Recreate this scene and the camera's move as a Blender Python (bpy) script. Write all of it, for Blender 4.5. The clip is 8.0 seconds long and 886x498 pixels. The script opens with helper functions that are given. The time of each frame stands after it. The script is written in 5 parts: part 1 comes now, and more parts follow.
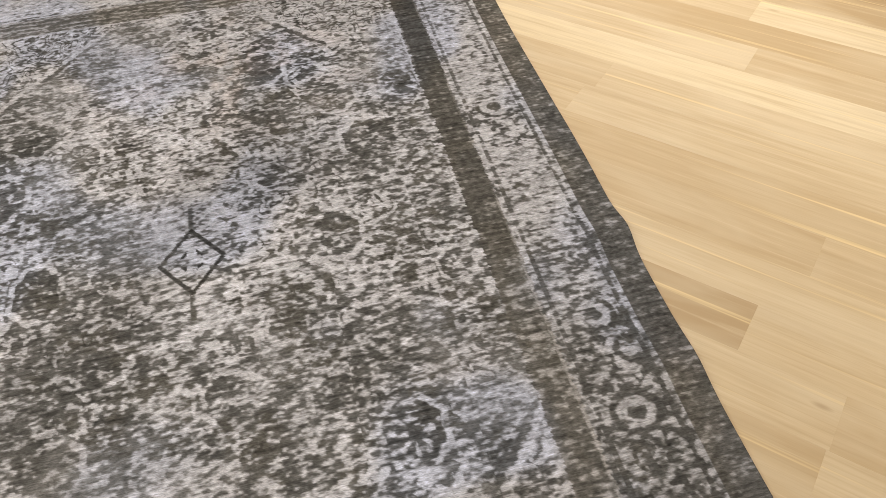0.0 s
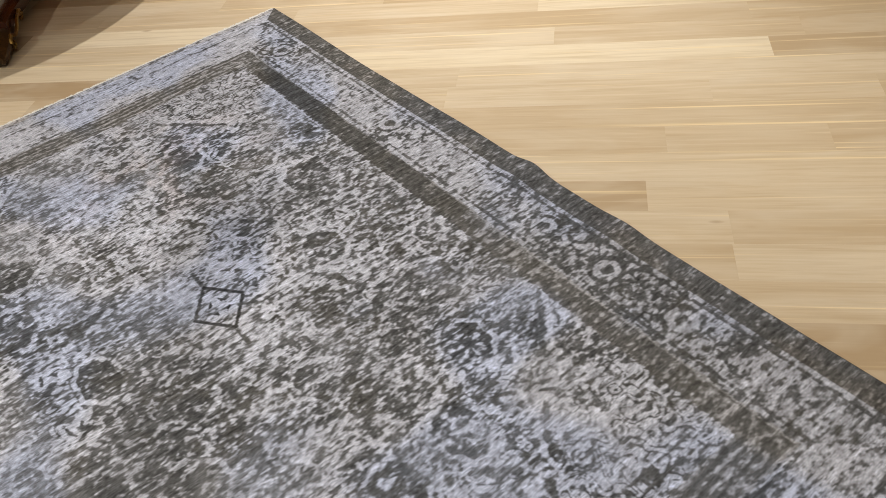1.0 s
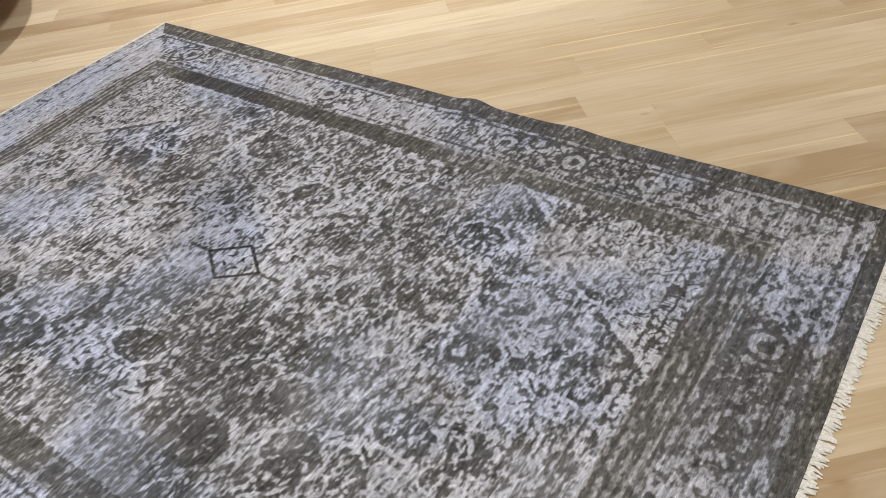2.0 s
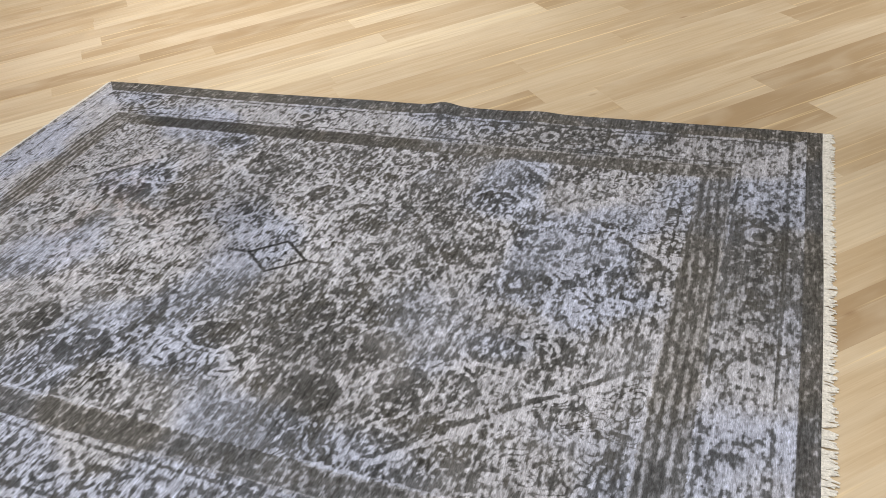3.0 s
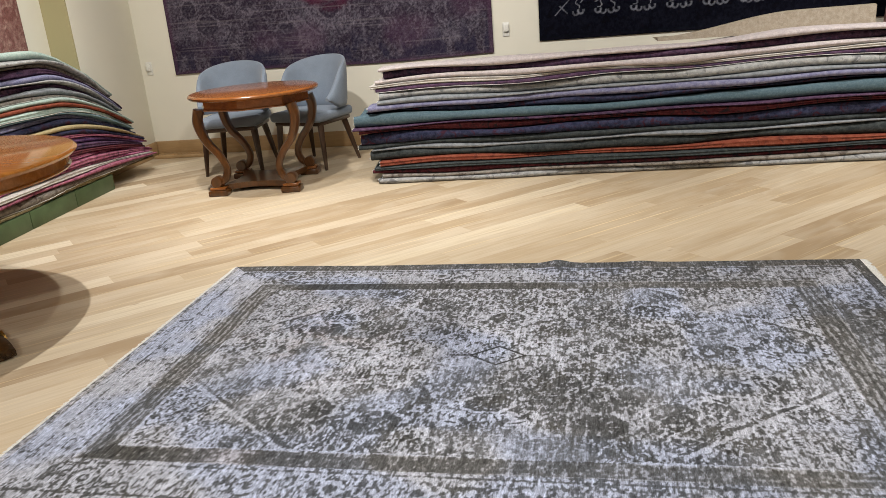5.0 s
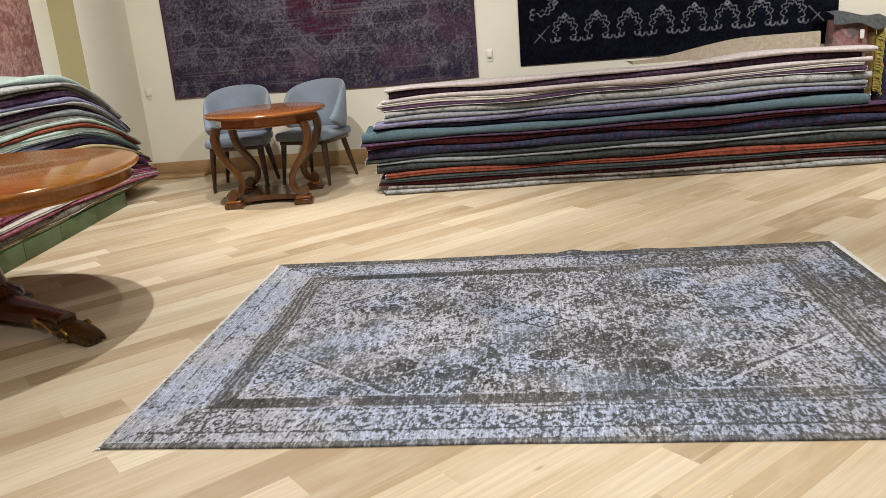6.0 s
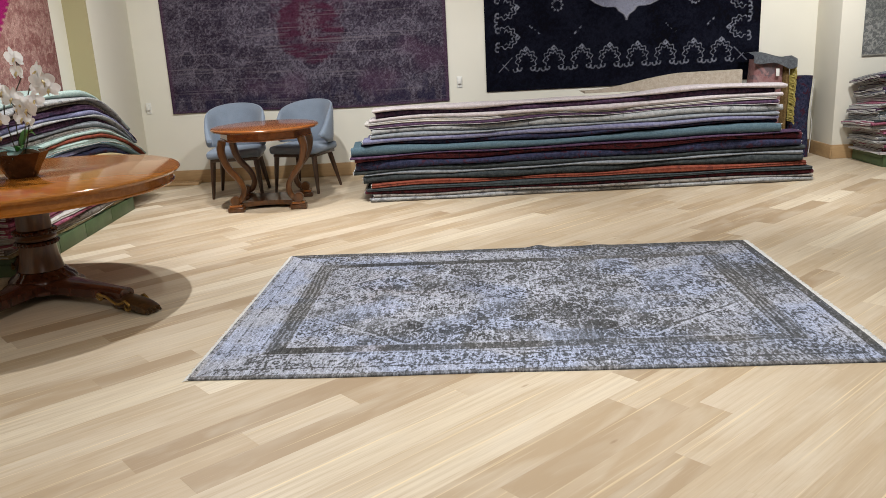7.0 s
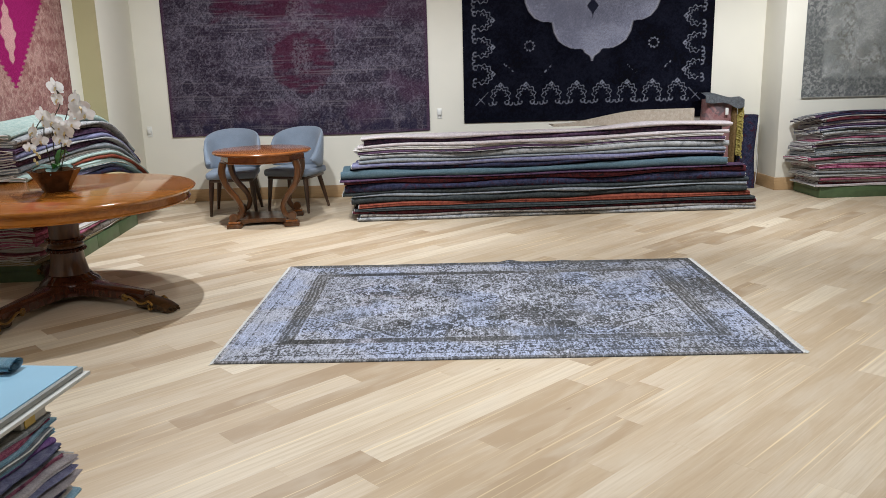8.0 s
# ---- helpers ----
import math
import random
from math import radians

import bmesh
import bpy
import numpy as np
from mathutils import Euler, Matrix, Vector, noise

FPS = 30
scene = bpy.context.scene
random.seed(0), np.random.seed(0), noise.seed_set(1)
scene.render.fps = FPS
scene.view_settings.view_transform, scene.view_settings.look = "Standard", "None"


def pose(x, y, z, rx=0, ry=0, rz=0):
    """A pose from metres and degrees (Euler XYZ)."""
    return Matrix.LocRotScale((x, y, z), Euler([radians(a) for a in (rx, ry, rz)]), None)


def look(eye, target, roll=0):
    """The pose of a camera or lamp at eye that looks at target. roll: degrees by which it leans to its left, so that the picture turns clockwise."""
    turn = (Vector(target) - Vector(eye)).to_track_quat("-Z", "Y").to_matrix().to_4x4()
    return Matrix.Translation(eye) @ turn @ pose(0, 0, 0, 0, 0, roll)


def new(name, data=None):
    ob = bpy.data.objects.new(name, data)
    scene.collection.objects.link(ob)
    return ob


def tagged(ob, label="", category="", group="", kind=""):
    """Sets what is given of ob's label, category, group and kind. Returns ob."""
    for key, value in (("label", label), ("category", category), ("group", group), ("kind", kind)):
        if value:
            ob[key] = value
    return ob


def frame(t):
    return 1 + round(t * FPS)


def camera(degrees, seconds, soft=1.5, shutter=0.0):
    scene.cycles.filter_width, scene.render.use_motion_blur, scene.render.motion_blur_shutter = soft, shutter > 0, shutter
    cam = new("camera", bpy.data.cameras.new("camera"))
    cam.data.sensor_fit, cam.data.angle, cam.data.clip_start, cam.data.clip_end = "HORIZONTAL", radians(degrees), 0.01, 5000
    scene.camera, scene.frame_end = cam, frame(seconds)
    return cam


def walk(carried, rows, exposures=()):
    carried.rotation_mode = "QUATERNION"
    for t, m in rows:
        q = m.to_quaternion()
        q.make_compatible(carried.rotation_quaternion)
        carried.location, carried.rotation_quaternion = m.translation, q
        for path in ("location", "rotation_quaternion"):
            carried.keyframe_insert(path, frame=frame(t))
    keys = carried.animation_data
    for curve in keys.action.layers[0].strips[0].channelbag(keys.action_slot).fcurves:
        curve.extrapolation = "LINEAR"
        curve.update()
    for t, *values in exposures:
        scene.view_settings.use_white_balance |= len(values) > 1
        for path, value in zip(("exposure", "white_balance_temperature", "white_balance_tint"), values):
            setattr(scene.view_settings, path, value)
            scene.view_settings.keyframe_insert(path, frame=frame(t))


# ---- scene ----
# ---- camera ----
cam = camera(59.1, 8.0, soft=0.85)
PATH = [
    (0, (1.397, 0.276, 1.416), (0.088, 0.61, -0.059), -3.3),
    (0.5, (1.49, -0.048, 1.491), (0.187, 0.606, 0.122), -6.7),
    (1, (1.674, -0.375, 1.579), (0.476, 0.463, 0.215), -9.4),
    (1.5, (1.64, -0.724, 1.527), (0.581, 0.298, 0.173), -8.9),
    (3, (1.259, -1.668, 1.48), (0.645, -0.198, 0.271), -8.3),
    (3.5, (1.05, -2.001, 1.468), (0.546, -0.434, 0.332), -6.8),
    (4, (0.835, -2.329, 1.474), (0.436, -0.646, 0.469), -5.1),
    (4.5, (0.513, -2.547, 1.389), (0.164, -0.737, 0.615), -4.5),
    (6, (-0.21, -3.317, 1.343), (-0.347, -1.401, 0.785), -4.6),
    (6.5, (-0.397, -3.814, 1.397), (-0.463, -1.888, 0.86), -3.4),
    (7, (-0.439, -4.262, 1.446), (-0.44, -2.33, 0.93), -2.9),
    (7.5, (-0.436, -4.64, 1.488), (-0.39, -2.702, 0.999), -2.1),
    (8, (-0.531, -4.974, 1.531), (-0.457, -3.027, 1.078), -1.5),
]
EXPOSURES = [(0.0, -0.05, 8100, 10), (0.5, -0.05, 7700, 10), (1.0, -0.08, 7200, 10), (3.0, -0.08, 7000, 10), (4.0, -0.06, 6950, 10), (4.5, 0.05, 6900, 10), (6.0, 0.05, 6850, 10), (7.0, 0.05, 6400, 10), (8.0, 0.05, 6050, 10)]
walk(cam, [(t, look(eye, target, roll)) for t, eye, target, roll in PATH], EXPOSURES)

# ---- light: a dim indoor world and assumed spot lamps, all out of view ----
WALL_Y, LEFT_X, RECESS_X, PIER_Y, RIGHT_X, REAR_Y, CEIL = 4.65, -3.74, -3.97, 4.12, 7.0, -7.5, 5.0
world = bpy.data.worlds.new("world")
scene.world = world
world.use_nodes = True
world.node_tree.nodes["Background"].inputs[0].default_value = (0.9, 0.92, 1.0, 1)
world.node_tree.nodes["Background"].inputs[1].default_value = 0.005

# First lamp follows the big table's shadow; the rest are added for brightness.
ASSUMED_SPOTS = [  # x, y, aim x, aim y, watts, cone, drop below the ceiling
    (-2.45, 2.35, -2.85, 0.8, 670, 92, 0.0),
    (-1.7, 1.6, -2.6, 3.8, 250, 120, 1.7),
    (-0.5, 1.4, -0.6, 4.0, 170, 105, 1.7),
    (1.5, 1.4, 1.7, 4.0, 185, 105, 1.7),
    (3.0, 1.9, 4.2, 3.5, 305, 125, 1.7),
    (0.1, 0.5, 0.1, 0.2, 110, 88, 1.7),
    (1.5, 0.0, 1.3, -0.1, 122, 95, 1.7),
    (3.6, 0.0, 3.2, 0.2, 110, 120, 1.7),
    (0.1, -2.2, 0.2, -1.7, 150, 100, 1.7),
    (2.0, -2.2, 1.8, -2.0, 140, 120, 1.7),
    (-1.9, -3.4, -2.1, -1.6, 160, 115, 1.7),
    (0.4, -5.2, -0.3, -4.0, 120, 110, 1.7),
]


def spot_lamp(x, y, ax, ay, watts, cone, drop):
    lamp = bpy.data.lights.new("spot", "SPOT")
    lamp.energy, lamp.color = watts, (0.985, 0.985, 0.98)
    lamp.spot_size, lamp.spot_blend, lamp.shadow_soft_size = radians(cone), 0.75, 0.045
    ob = new("assumed_spot_light", lamp)
    ob.matrix_world = look((x, y, CEIL - drop - 0.16), (ax, ay, 0))
    return ob


for row in ASSUMED_SPOTS:
    spot_lamp(*row)

# ---- small helpers ----
def link_mesh(name, bm, mat, parent=None, smooth=True):
    me = bpy.data.meshes.new(name)
    bmesh.ops.recalc_face_normals(bm, faces=bm.faces)
    bm.to_mesh(me)
    bm.free()
    me.materials.append(mat)
    if smooth:
        me.shade_smooth()
        me.set_sharp_from_angle(angle=radians(38))
    ob = new(name, me)
    ob.parent = parent
    return ob


def part(name, bm, mat, parent, label=""):
    """One mesh under a thing or a part."""
    return tagged(link_mesh(name, bm, mat, parent), label)


def thing(name, m, label, category, group="", kind=""):
    """An empty at a thing's base."""
    ob = new(name)
    ob.empty_display_size = 0.1
    ob.matrix_world = m
    return tagged(ob, label, category, group, kind)


def box(bm, x0, x1, y0, y1, z0, z1, bevel=0.0, segments=2):
    made = bmesh.ops.create_cube(bm, size=1.0, matrix=Matrix.LocRotScale(((x0 + x1) / 2, (y0 + y1) / 2, (z0 + z1) / 2), None, (x1 - x0, y1 - y0, z1 - z0)))
    if bevel:
        edges = {e for v in made["verts"] for e in v.link_edges}
        bmesh.ops.bevel(bm, geom=list(edges), offset=bevel, segments=segments, affect="EDGES", profile=0.5)
    return bm


def boxed(x0, x1, y0, y1, z0, z1, bevel=0.0, segments=2):
    return box(bmesh.new(), x0, x1, y0, y1, z0, z1, bevel, segments)


def lathe(bm, profile, segments=48, centre=(0, 0), ripple=None):
    """Turns a profile of (radius, height) about the upright axis."""
    rings = []
    for r, z in profile:
        ring = []
        for i in range(segments):
            a = 2 * math.pi * i / segments
            rr = r * (1 + ripple(a, z)) if ripple else r
            ring.append(bm.verts.new((centre[0] + rr * math.cos(a), centre[1] + rr * math.sin(a), z)))
        rings.append(ring)
    for a, b in zip(rings, rings[1:]):
        for i in range(segments):
            j = (i + 1) % segments
            bm.faces.new((a[i], a[j], b[j], b[i]))
    bm.faces.new(rings[0][::-1])
    bm.faces.new(rings[-1])
    return bm


def sweep(bm, points, widths, depths, segments=10, square=2.0, up=(0, 0, 1)):
    """A tube along points, with a superelliptic section of the given widths and depths."""
    pts = [Vector(p) for p in points]
    rings = []
    for i, p in enumerate(pts):
        d = (pts[min(i + 1, len(pts) - 1)] - pts[max(i - 1, 0)]).normalized()
        side = d.cross(Vector(up))
        if side.length < 1e-3:
            side = d.cross(Vector((0, 1, 0)))
        side.normalize()
        over = side.cross(d)
        ring = []
        for k in range(segments):
            a = 2 * math.pi * k / segments
            c, s = math.cos(a), math.sin(a)
            n = (abs(c) ** square + abs(s) ** square) ** (-1 / square)
            ring.append(bm.verts.new(p + side * (c * n * widths[i] / 2) + over * (s * n * depths[i] / 2)))
        rings.append(ring)
    for a, b in zip(rings, rings[1:]):
        for k in range(segments):
            j = (k + 1) % segments
            bm.faces.new((a[k], a[j], b[j], b[k]))
    bm.faces.new(rings[0][::-1])
    bm.faces.new(rings[-1])
    return bm


def smooth_line(points, steps):
    """Points along a Catmull-Rom curve."""
    p = [Vector(q) for q in points]
    p = [2 * p[0] - p[1]] + p + [2 * p[-1] - p[-2]]
    out = []
    for i in range(1, len(p) - 2):
        for k in range(steps):
            t = k / steps
            a, b, c, d = p[i - 1:i + 3]
            out.append(0.5 * (2 * b + (c - a) * t + (2 * a - 5 * b + 4 * c - d) * t * t + (3 * b - a - 3 * c + d) * t ** 3))
    out.append(p[-2])
    return out


def smooth_values(values, steps):
    return [v.x for v in smooth_line([(v, 0, 0) for v in values], steps)]


def lattice(seed, x, y, sx, sy):
    """Smooth value noise of cell sizes sx, sy, from 0 to 1."""
    table = np.random.RandomState(seed).rand(257, 257)
    gx, gy = x / sx + 1000.37, y / sy + 1000.71
    ix, iy = np.floor(gx).astype(int), np.floor(gy).astype(int)
    fx, fy = gx - ix, gy - iy
    fx, fy = fx * fx * (3 - 2 * fx), fy * fy * (3 - 2 * fy)
    ix, iy = ix % 256, iy % 256
    a, b, c, d = table[ix, iy], table[ix + 1, iy], table[ix, iy + 1], table[ix + 1, iy + 1]
    return (a * (1 - fx) + b * fx) * (1 - fy) + (c * (1 - fx) + d * fx) * fy


def fractal(seed, x, y, sx, sy, octaves=3):
    total, weight = 0, 0
    for k in range(octaves):
        total = total + lattice(seed + k, x, y, sx / 2 ** k, sy / 2 ** k) * 0.6 ** k
        weight += 0.6 ** k
    return total / weight


def step(a, b, x):
    t = np.clip((x - a) / (b - a), 0, 1)
    return t * t * (3 - 2 * t)


def mix(a, b, t):
    t = np.asarray(t)[..., None]
    return np.asarray(a) * (1 - t) + np.asarray(b) * t


# ---- materials ----
class Nodes:
    """A short way to write node trees."""

    def __init__(self, name, roughness=0.5, metallic=0.0, specular=0.5):
        self.mat = bpy.data.materials.new(name)
        self.mat.use_nodes = True
        self.tree = self.mat.node_tree
        self.shader = self.tree.nodes["Principled BSDF"]
        self.shader.inputs["Roughness"].default_value = roughness
        self.shader.inputs["Metallic"].default_value = metallic
        self.shader.inputs["Specular IOR Level"].default_value = specular

    def add(self, kind, **inputs):
        node = self.tree.nodes.new(kind)
        for key, value in inputs.items():
            self.give(node, key.replace("_", " "), value)
        return node

    def give(self, node, key, value):
        socket = node.inputs[int(key[1:])] if key[0] == "i" and key[1:].isdigit() else node.inputs[key]
        if isinstance(value, bpy.types.NodeSocket):
            self.tree.links.new(value, socket)
        else:
            socket.default_value = value

    def coords(self, scale=(1, 1, 1), shift=None, source="Object"):
        tc = self.add("ShaderNodeTexCoord").outputs[source]
        m = self.add("ShaderNodeMapping", Vector=tc, Scale=scale)
        if shift is not None:
            self.give(m, "Location", shift)
        return m.outputs[0]

    def noise(self, vector, scale, detail=4.0, rough=0.6, distortion=0.0):
        n = self.add("ShaderNodeTexNoise", Vector=vector, Scale=scale, Detail=detail, Roughness=rough, Distortion=distortion)
        return n.outputs[0]

    def ramp(self, fac, stops):
        r = self.add("ShaderNodeValToRGB", Fac=fac)
        while len(r.color_ramp.elements) < len(stops):
            r.color_ramp.elements.new(0.5)
        for e, (at, colour) in zip(r.color_ramp.elements, stops):
            e.position = at
            e.color = (*colour, 1) if len(colour) == 3 else colour
        return r.outputs[0]

    def blend(self, fac, a, b, mode="MIX"):
        n = self.tree.nodes.new("ShaderNodeMix")
        n.data_type, n.blend_type = "RGBA", mode
        for i, v in ((0, fac), (6, a), (7, b)):
            if isinstance(v, bpy.types.NodeSocket):
                self.tree.links.new(v, n.inputs[i])
            else:
                n.inputs[i].default_value = (*v, 1) if isinstance(v, tuple) and len(v) == 3 else v
        return n.outputs[2]

    def math(self, op, a, b=0.0):
        n = self.tree.nodes.new("ShaderNodeMath")
        n.operation = op
        self.give(n, "i0", a), self.give(n, "i1", b)
        return n.outputs[0]

    def bump(self, height, strength=0.3, distance=0.002):
        b = self.add("ShaderNodeBump", Height=height, Strength=strength, Distance=distance)
        self.give(self.shader, "Normal", b.outputs[0])

    def colour(self, value):
        self.give(self.shader, "Base Color", value)
        return self


def paint_material(name, colour, roughness=0.7):
    n = Nodes(name, roughness, specular=0.3)
    co = n.coords()
    big = n.ramp(n.noise(co, 0.9, 3), [(0.3, tuple(c * 0.93 for c in colour)), (0.7, colour)])
    n.colour(n.blend(n.math("MULTIPLY", n.noise(co, 40, 2), 0.06), big, tuple(c * 0.8 for c in colour)))
    n.bump(n.noise(co, 220, 3), 0.12, 0.001)
    return n.mat


def plank_material(name, islands):
    n = Nodes(name, 0.36, specular=0.45)
    if islands:
        rand = n.add("ShaderNodeNewGeometry").outputs["Random Per Island"]
    else:
        rand = n.add("ShaderNodeObjectInfo").outputs["Random"]
    far = n.add("ShaderNodeCombineXYZ", X=n.math("MULTIPLY", rand, 37.0), Y=n.math("MULTIPLY", rand, 91.0), Z=0.0).outputs[0]
    co = n.coords((1, 1, 1), far)
    tone = n.ramp(rand, [(0.0, (0.33, 0.235, 0.14)), (0.2, (0.44, 0.335, 0.215)), (0.5, (0.51, 0.41, 0.285)), (0.8, (0.54, 0.445, 0.32)), (0.9, (0.62, 0.53, 0.39)), (1.0, (0.70, 0.61, 0.46))])
    long_grain = n.noise(n.coords((0.9, 26, 1), far), 2.2, 5, 0.62, 0.4)
    fine = n.noise(n.coords((3, 160, 1), far), 2.0, 4, 0.6)
    cloud = n.noise(n.coords((0.8, 3.0, 1), far), 2.4, 3, 0.55, 0.6)
    c = n.blend(n.math("MULTIPLY", n.ramp(long_grain, [(0.44, (0, 0, 0)), (0.74, (1, 1, 1))]), 0.66), tone, (0.385, 0.285, 0.175))
    c = n.blend(n.math("MULTIPLY", n.ramp(long_grain, [(0.2, (1, 1, 1)), (0.42, (0, 0, 0))]), 0.42), c, (0.71, 0.62, 0.48))
    c = n.blend(n.math("MULTIPLY", n.ramp(cloud, [(0.45, (0, 0, 0)), (0.7, (1, 1, 1))]), 0.38), c, (0.62, 0.55, 0.44))
    c = n.blend(n.math("MULTIPLY", n.ramp(fine, [(0.5, (0, 0, 0)), (0.8, (1, 1, 1))]), 0.28), c, (0.34, 0.23, 0.13))
    sap = n.noise(n.coords((0.35, 34, 1), far), 1.6, 2, 0.5, 0.2)
    c = n.blend(n.math("MULTIPLY", n.ramp(sap, [(0.63, (0, 0, 0)), (0.72, (1, 1, 1))]), 0.7), c, (0.74, 0.60, 0.36))
    knots = n.add("ShaderNodeTexVoronoi", Vector=n.coords((2.2, 7.0, 1), far), Scale=0.9, Randomness=1.0).outputs["Distance"]
    c = n.blend(n.math("MULTIPLY", n.ramp(knots, [(0.02, (1, 1, 1)), (0.06, (0, 0, 0))]), 0.5), c, (0.2, 0.11, 0.05))
    n.colour(c)
    n.give(n.shader, "Roughness", n.math("ADD", n.math("MULTIPLY", cloud, 0.2), 0.40))
    n.bump(n.math("ADD", n.math("MULTIPLY", fine, 0.6), long_grain), 0.06, 0.001)
    return n.mat


def wood_material(name, light, dark, roughness=0.22, stretch=(1, 14, 14)):
    n = Nodes(name, roughness, specular=0.5)
    n.shader.inputs["Coat Weight"].default_value = 0.25
    n.shader.inputs["Coat Roughness"].default_value = 0.12
    co = n.coords(stretch)
    grain = n.noise(co, 3.0, 5, 0.65, 0.8)
    c = n.ramp(grain, [(0.25, dark), (0.5, tuple((a + b) / 2 for a, b in zip(light, dark))), (0.72, light)])
    cloud = n.noise(n.coords(), 3.5, 3)
    c = n.blend(n.math("MULTIPLY", n.ramp(cloud, [(0.4, (0, 0, 0)), (0.75, (1, 1, 1))]), 0.4), c, tuple(v * 0.6 for v in dark))
    n.colour(c)
    n.bump(grain, 0.05, 0.001)
    return n.mat


def pile_material(name, base, second, third=None, scale=36.0):
    """Woven pile seen at the fold of a stacked rug: mottled, streaky, fuzzy."""
    n = Nodes(name, 0.95, specular=0.1)
    co = n.coords((1, 1, 1), source="Object")
    blot = n.noise(co, scale, 5, 0.7, 0.5)
    c = n.ramp(blot, [(0.36, base), (0.5, tuple((a + b) / 2 for a, b in zip(base, second))), (0.62, second)])
    if third:
        spots = n.noise(co, scale * 0.45, 3, 0.6, 1.0)
        c = n.blend(n.ramp(spots, [(0.55, (0, 0, 0)), (0.63, (1, 1, 1))]), c, third)
    weave = n.noise(co, 260, 2, 0.7)
    c = n.blend(0.4, c, n.ramp(weave, [(0.3, (0.35, 0.35, 0.35)), (0.7, (1, 1, 1))]), "MULTIPLY")
    n.colour(c)
    n.bump(n.math("ADD", weave, blot), 0.6, 0.004)
    return n.mat


def woven_material(name, grain_u=420.0, grain_v=60.0, depth=0.4):
    """Flat woven rug: colours knotted into the mesh, with the weave's own ribs and fuzz."""
    n = Nodes(name, 0.92, specular=0.12)
    knots = n.add("ShaderNodeVertexColor")
    knots.layer_name = "knots"
    fuzz = n.noise(n.coords((grain_u, grain_v, 300)), 1.0, 3, 0.75)
    mid = n.noise(n.coords((130, 60, 60)), 1.0, 4, 0.75, 0.4)
    c = n.blend(0.85, knots.outputs[0], n.ramp(fuzz, [(0.3, (0.42, 0.42, 0.41)), (0.52, (0.95, 0.95, 0.95)), (0.7, (1.35, 1.35, 1.38))]), "MULTIPLY")
    c = n.blend(depth, c, n.ramp(mid, [(0.36, (0.4, 0.4, 0.39)), (0.5, (0.95, 0.95, 0.95)), (0.64, (1.45, 1.45, 1.48))]), "MULTIPLY")
    n.colour(c)
    n.bump(n.math("ADD", fuzz, mid), 0.5, 0.002)
    return n.mat


def cloth_material(name, colour):
    n = Nodes(name, 0.9, specular=0.15)
    n.shader.inputs["Sheen Weight"].default_value = 0.25
    co = n.coords()
    weave = n.noise(n.coords((420, 420, 160)), 1.0, 3, 0.7)
    cloud = n.noise(co, 7, 3)
    c = n.ramp(cloud, [(0.3, tuple(v * 0.86 for v in colour)), (0.7, colour)])
    n.colour(n.blend(0.5, c, n.ramp(weave, [(0.3, (0.6, 0.6, 0.6)), (0.7, (1.1, 1.1, 1.1))]), "MULTIPLY"))
    n.bump(weave, 0.4, 0.001)
    return n.mat


def plain_material(name, colour, roughness=0.5, metallic=0.0, wear=0.25, scale=25.0):
    n = Nodes(name, roughness, metallic)
    c = n.ramp(n.noise(n.coords(), scale, 4, 0.65), [(0.3, tuple(v * (1 - wear) for v in colour)), (0.7, colour)])
    n.colour(c)
    n.bump(n.noise(n.coords(), scale * 6, 3), 0.1, 0.001)
    return n.mat


WALL = paint_material("cream_wall_paint", (0.79, 0.76, 0.655))
SHADED_WALL = paint_material("shaded_wall_paint", (0.44, 0.39, 0.22))
CEILING = paint_material("ceiling_paint", (0.82, 0.80, 0.75))
PLANK = plank_material("oak_plank", False)
PLANKS = plank_material("oak_planks", True)
SUBFLOOR = plain_material("subfloor", (0.12, 0.08, 0.05), 0.9)
BASE_WOOD = wood_material("baseboard_oak", (0.50, 0.33, 0.17), (0.38, 0.24, 0.11), 0.45, (2, 2, 16))
TABLE_WOOD = wood_material("polished_cherry", (0.50, 0.185, 0.030), (0.30, 0.098, 0.013), 0.11, (2, 12, 12))
TABLE_DARK = wood_material("dark_mahogany", (0.085, 0.024, 0.011), (0.028, 0.009, 0.005), 0.2, (8, 8, 2))
SMALL_WOOD = wood_material("varnished_walnut", (0.31, 0.105, 0.024), (0.15, 0.046, 0.010), 0.2, (3, 12, 12))
LEG_WOOD = wood_material("walnut_leg", (0.135, 0.048, 0.010), (0.045, 0.016, 0.004), 0.3, (9, 9, 2))
CHAIR_LEG = wood_material("dark_chair_leg", (0.085, 0.045, 0.025), (0.04, 0.02, 0.012), 0.4, (12, 12, 2))
CHAIR_CLOTH = cloth_material("blue_grey_cloth", (0.24, 0.29, 0.36))
PAW = plain_material("dark_bronzed_paw", (0.085, 0.042, 0.014), 0.35, 0.3, 0.75, 45)
GILT = plain_material("aged_gilt", (0.42, 0.25, 0.07), 0.32, 0.9, 0.6, 60)
BRONZE = plain_material("bronze_glaze", (0.13, 0.062, 0.028), 0.25, 0.5, 0.6, 18)
PETAL = plain_material("white_petal", (0.90, 0.90, 0.89), 0.6, 0, 0.06, 30)
glow = PETAL.node_tree.nodes.new("ShaderNodeBsdfTranslucent")
glow.inputs[0].default_value = (0.90, 0.90, 0.89, 1)
both = PETAL.node_tree.nodes.new("ShaderNodeMixShader")
both.inputs[0].default_value = 0.45
PETAL.node_tree.links.new(PETAL.node_tree.nodes["Principled BSDF"].outputs[0], both.inputs[1])
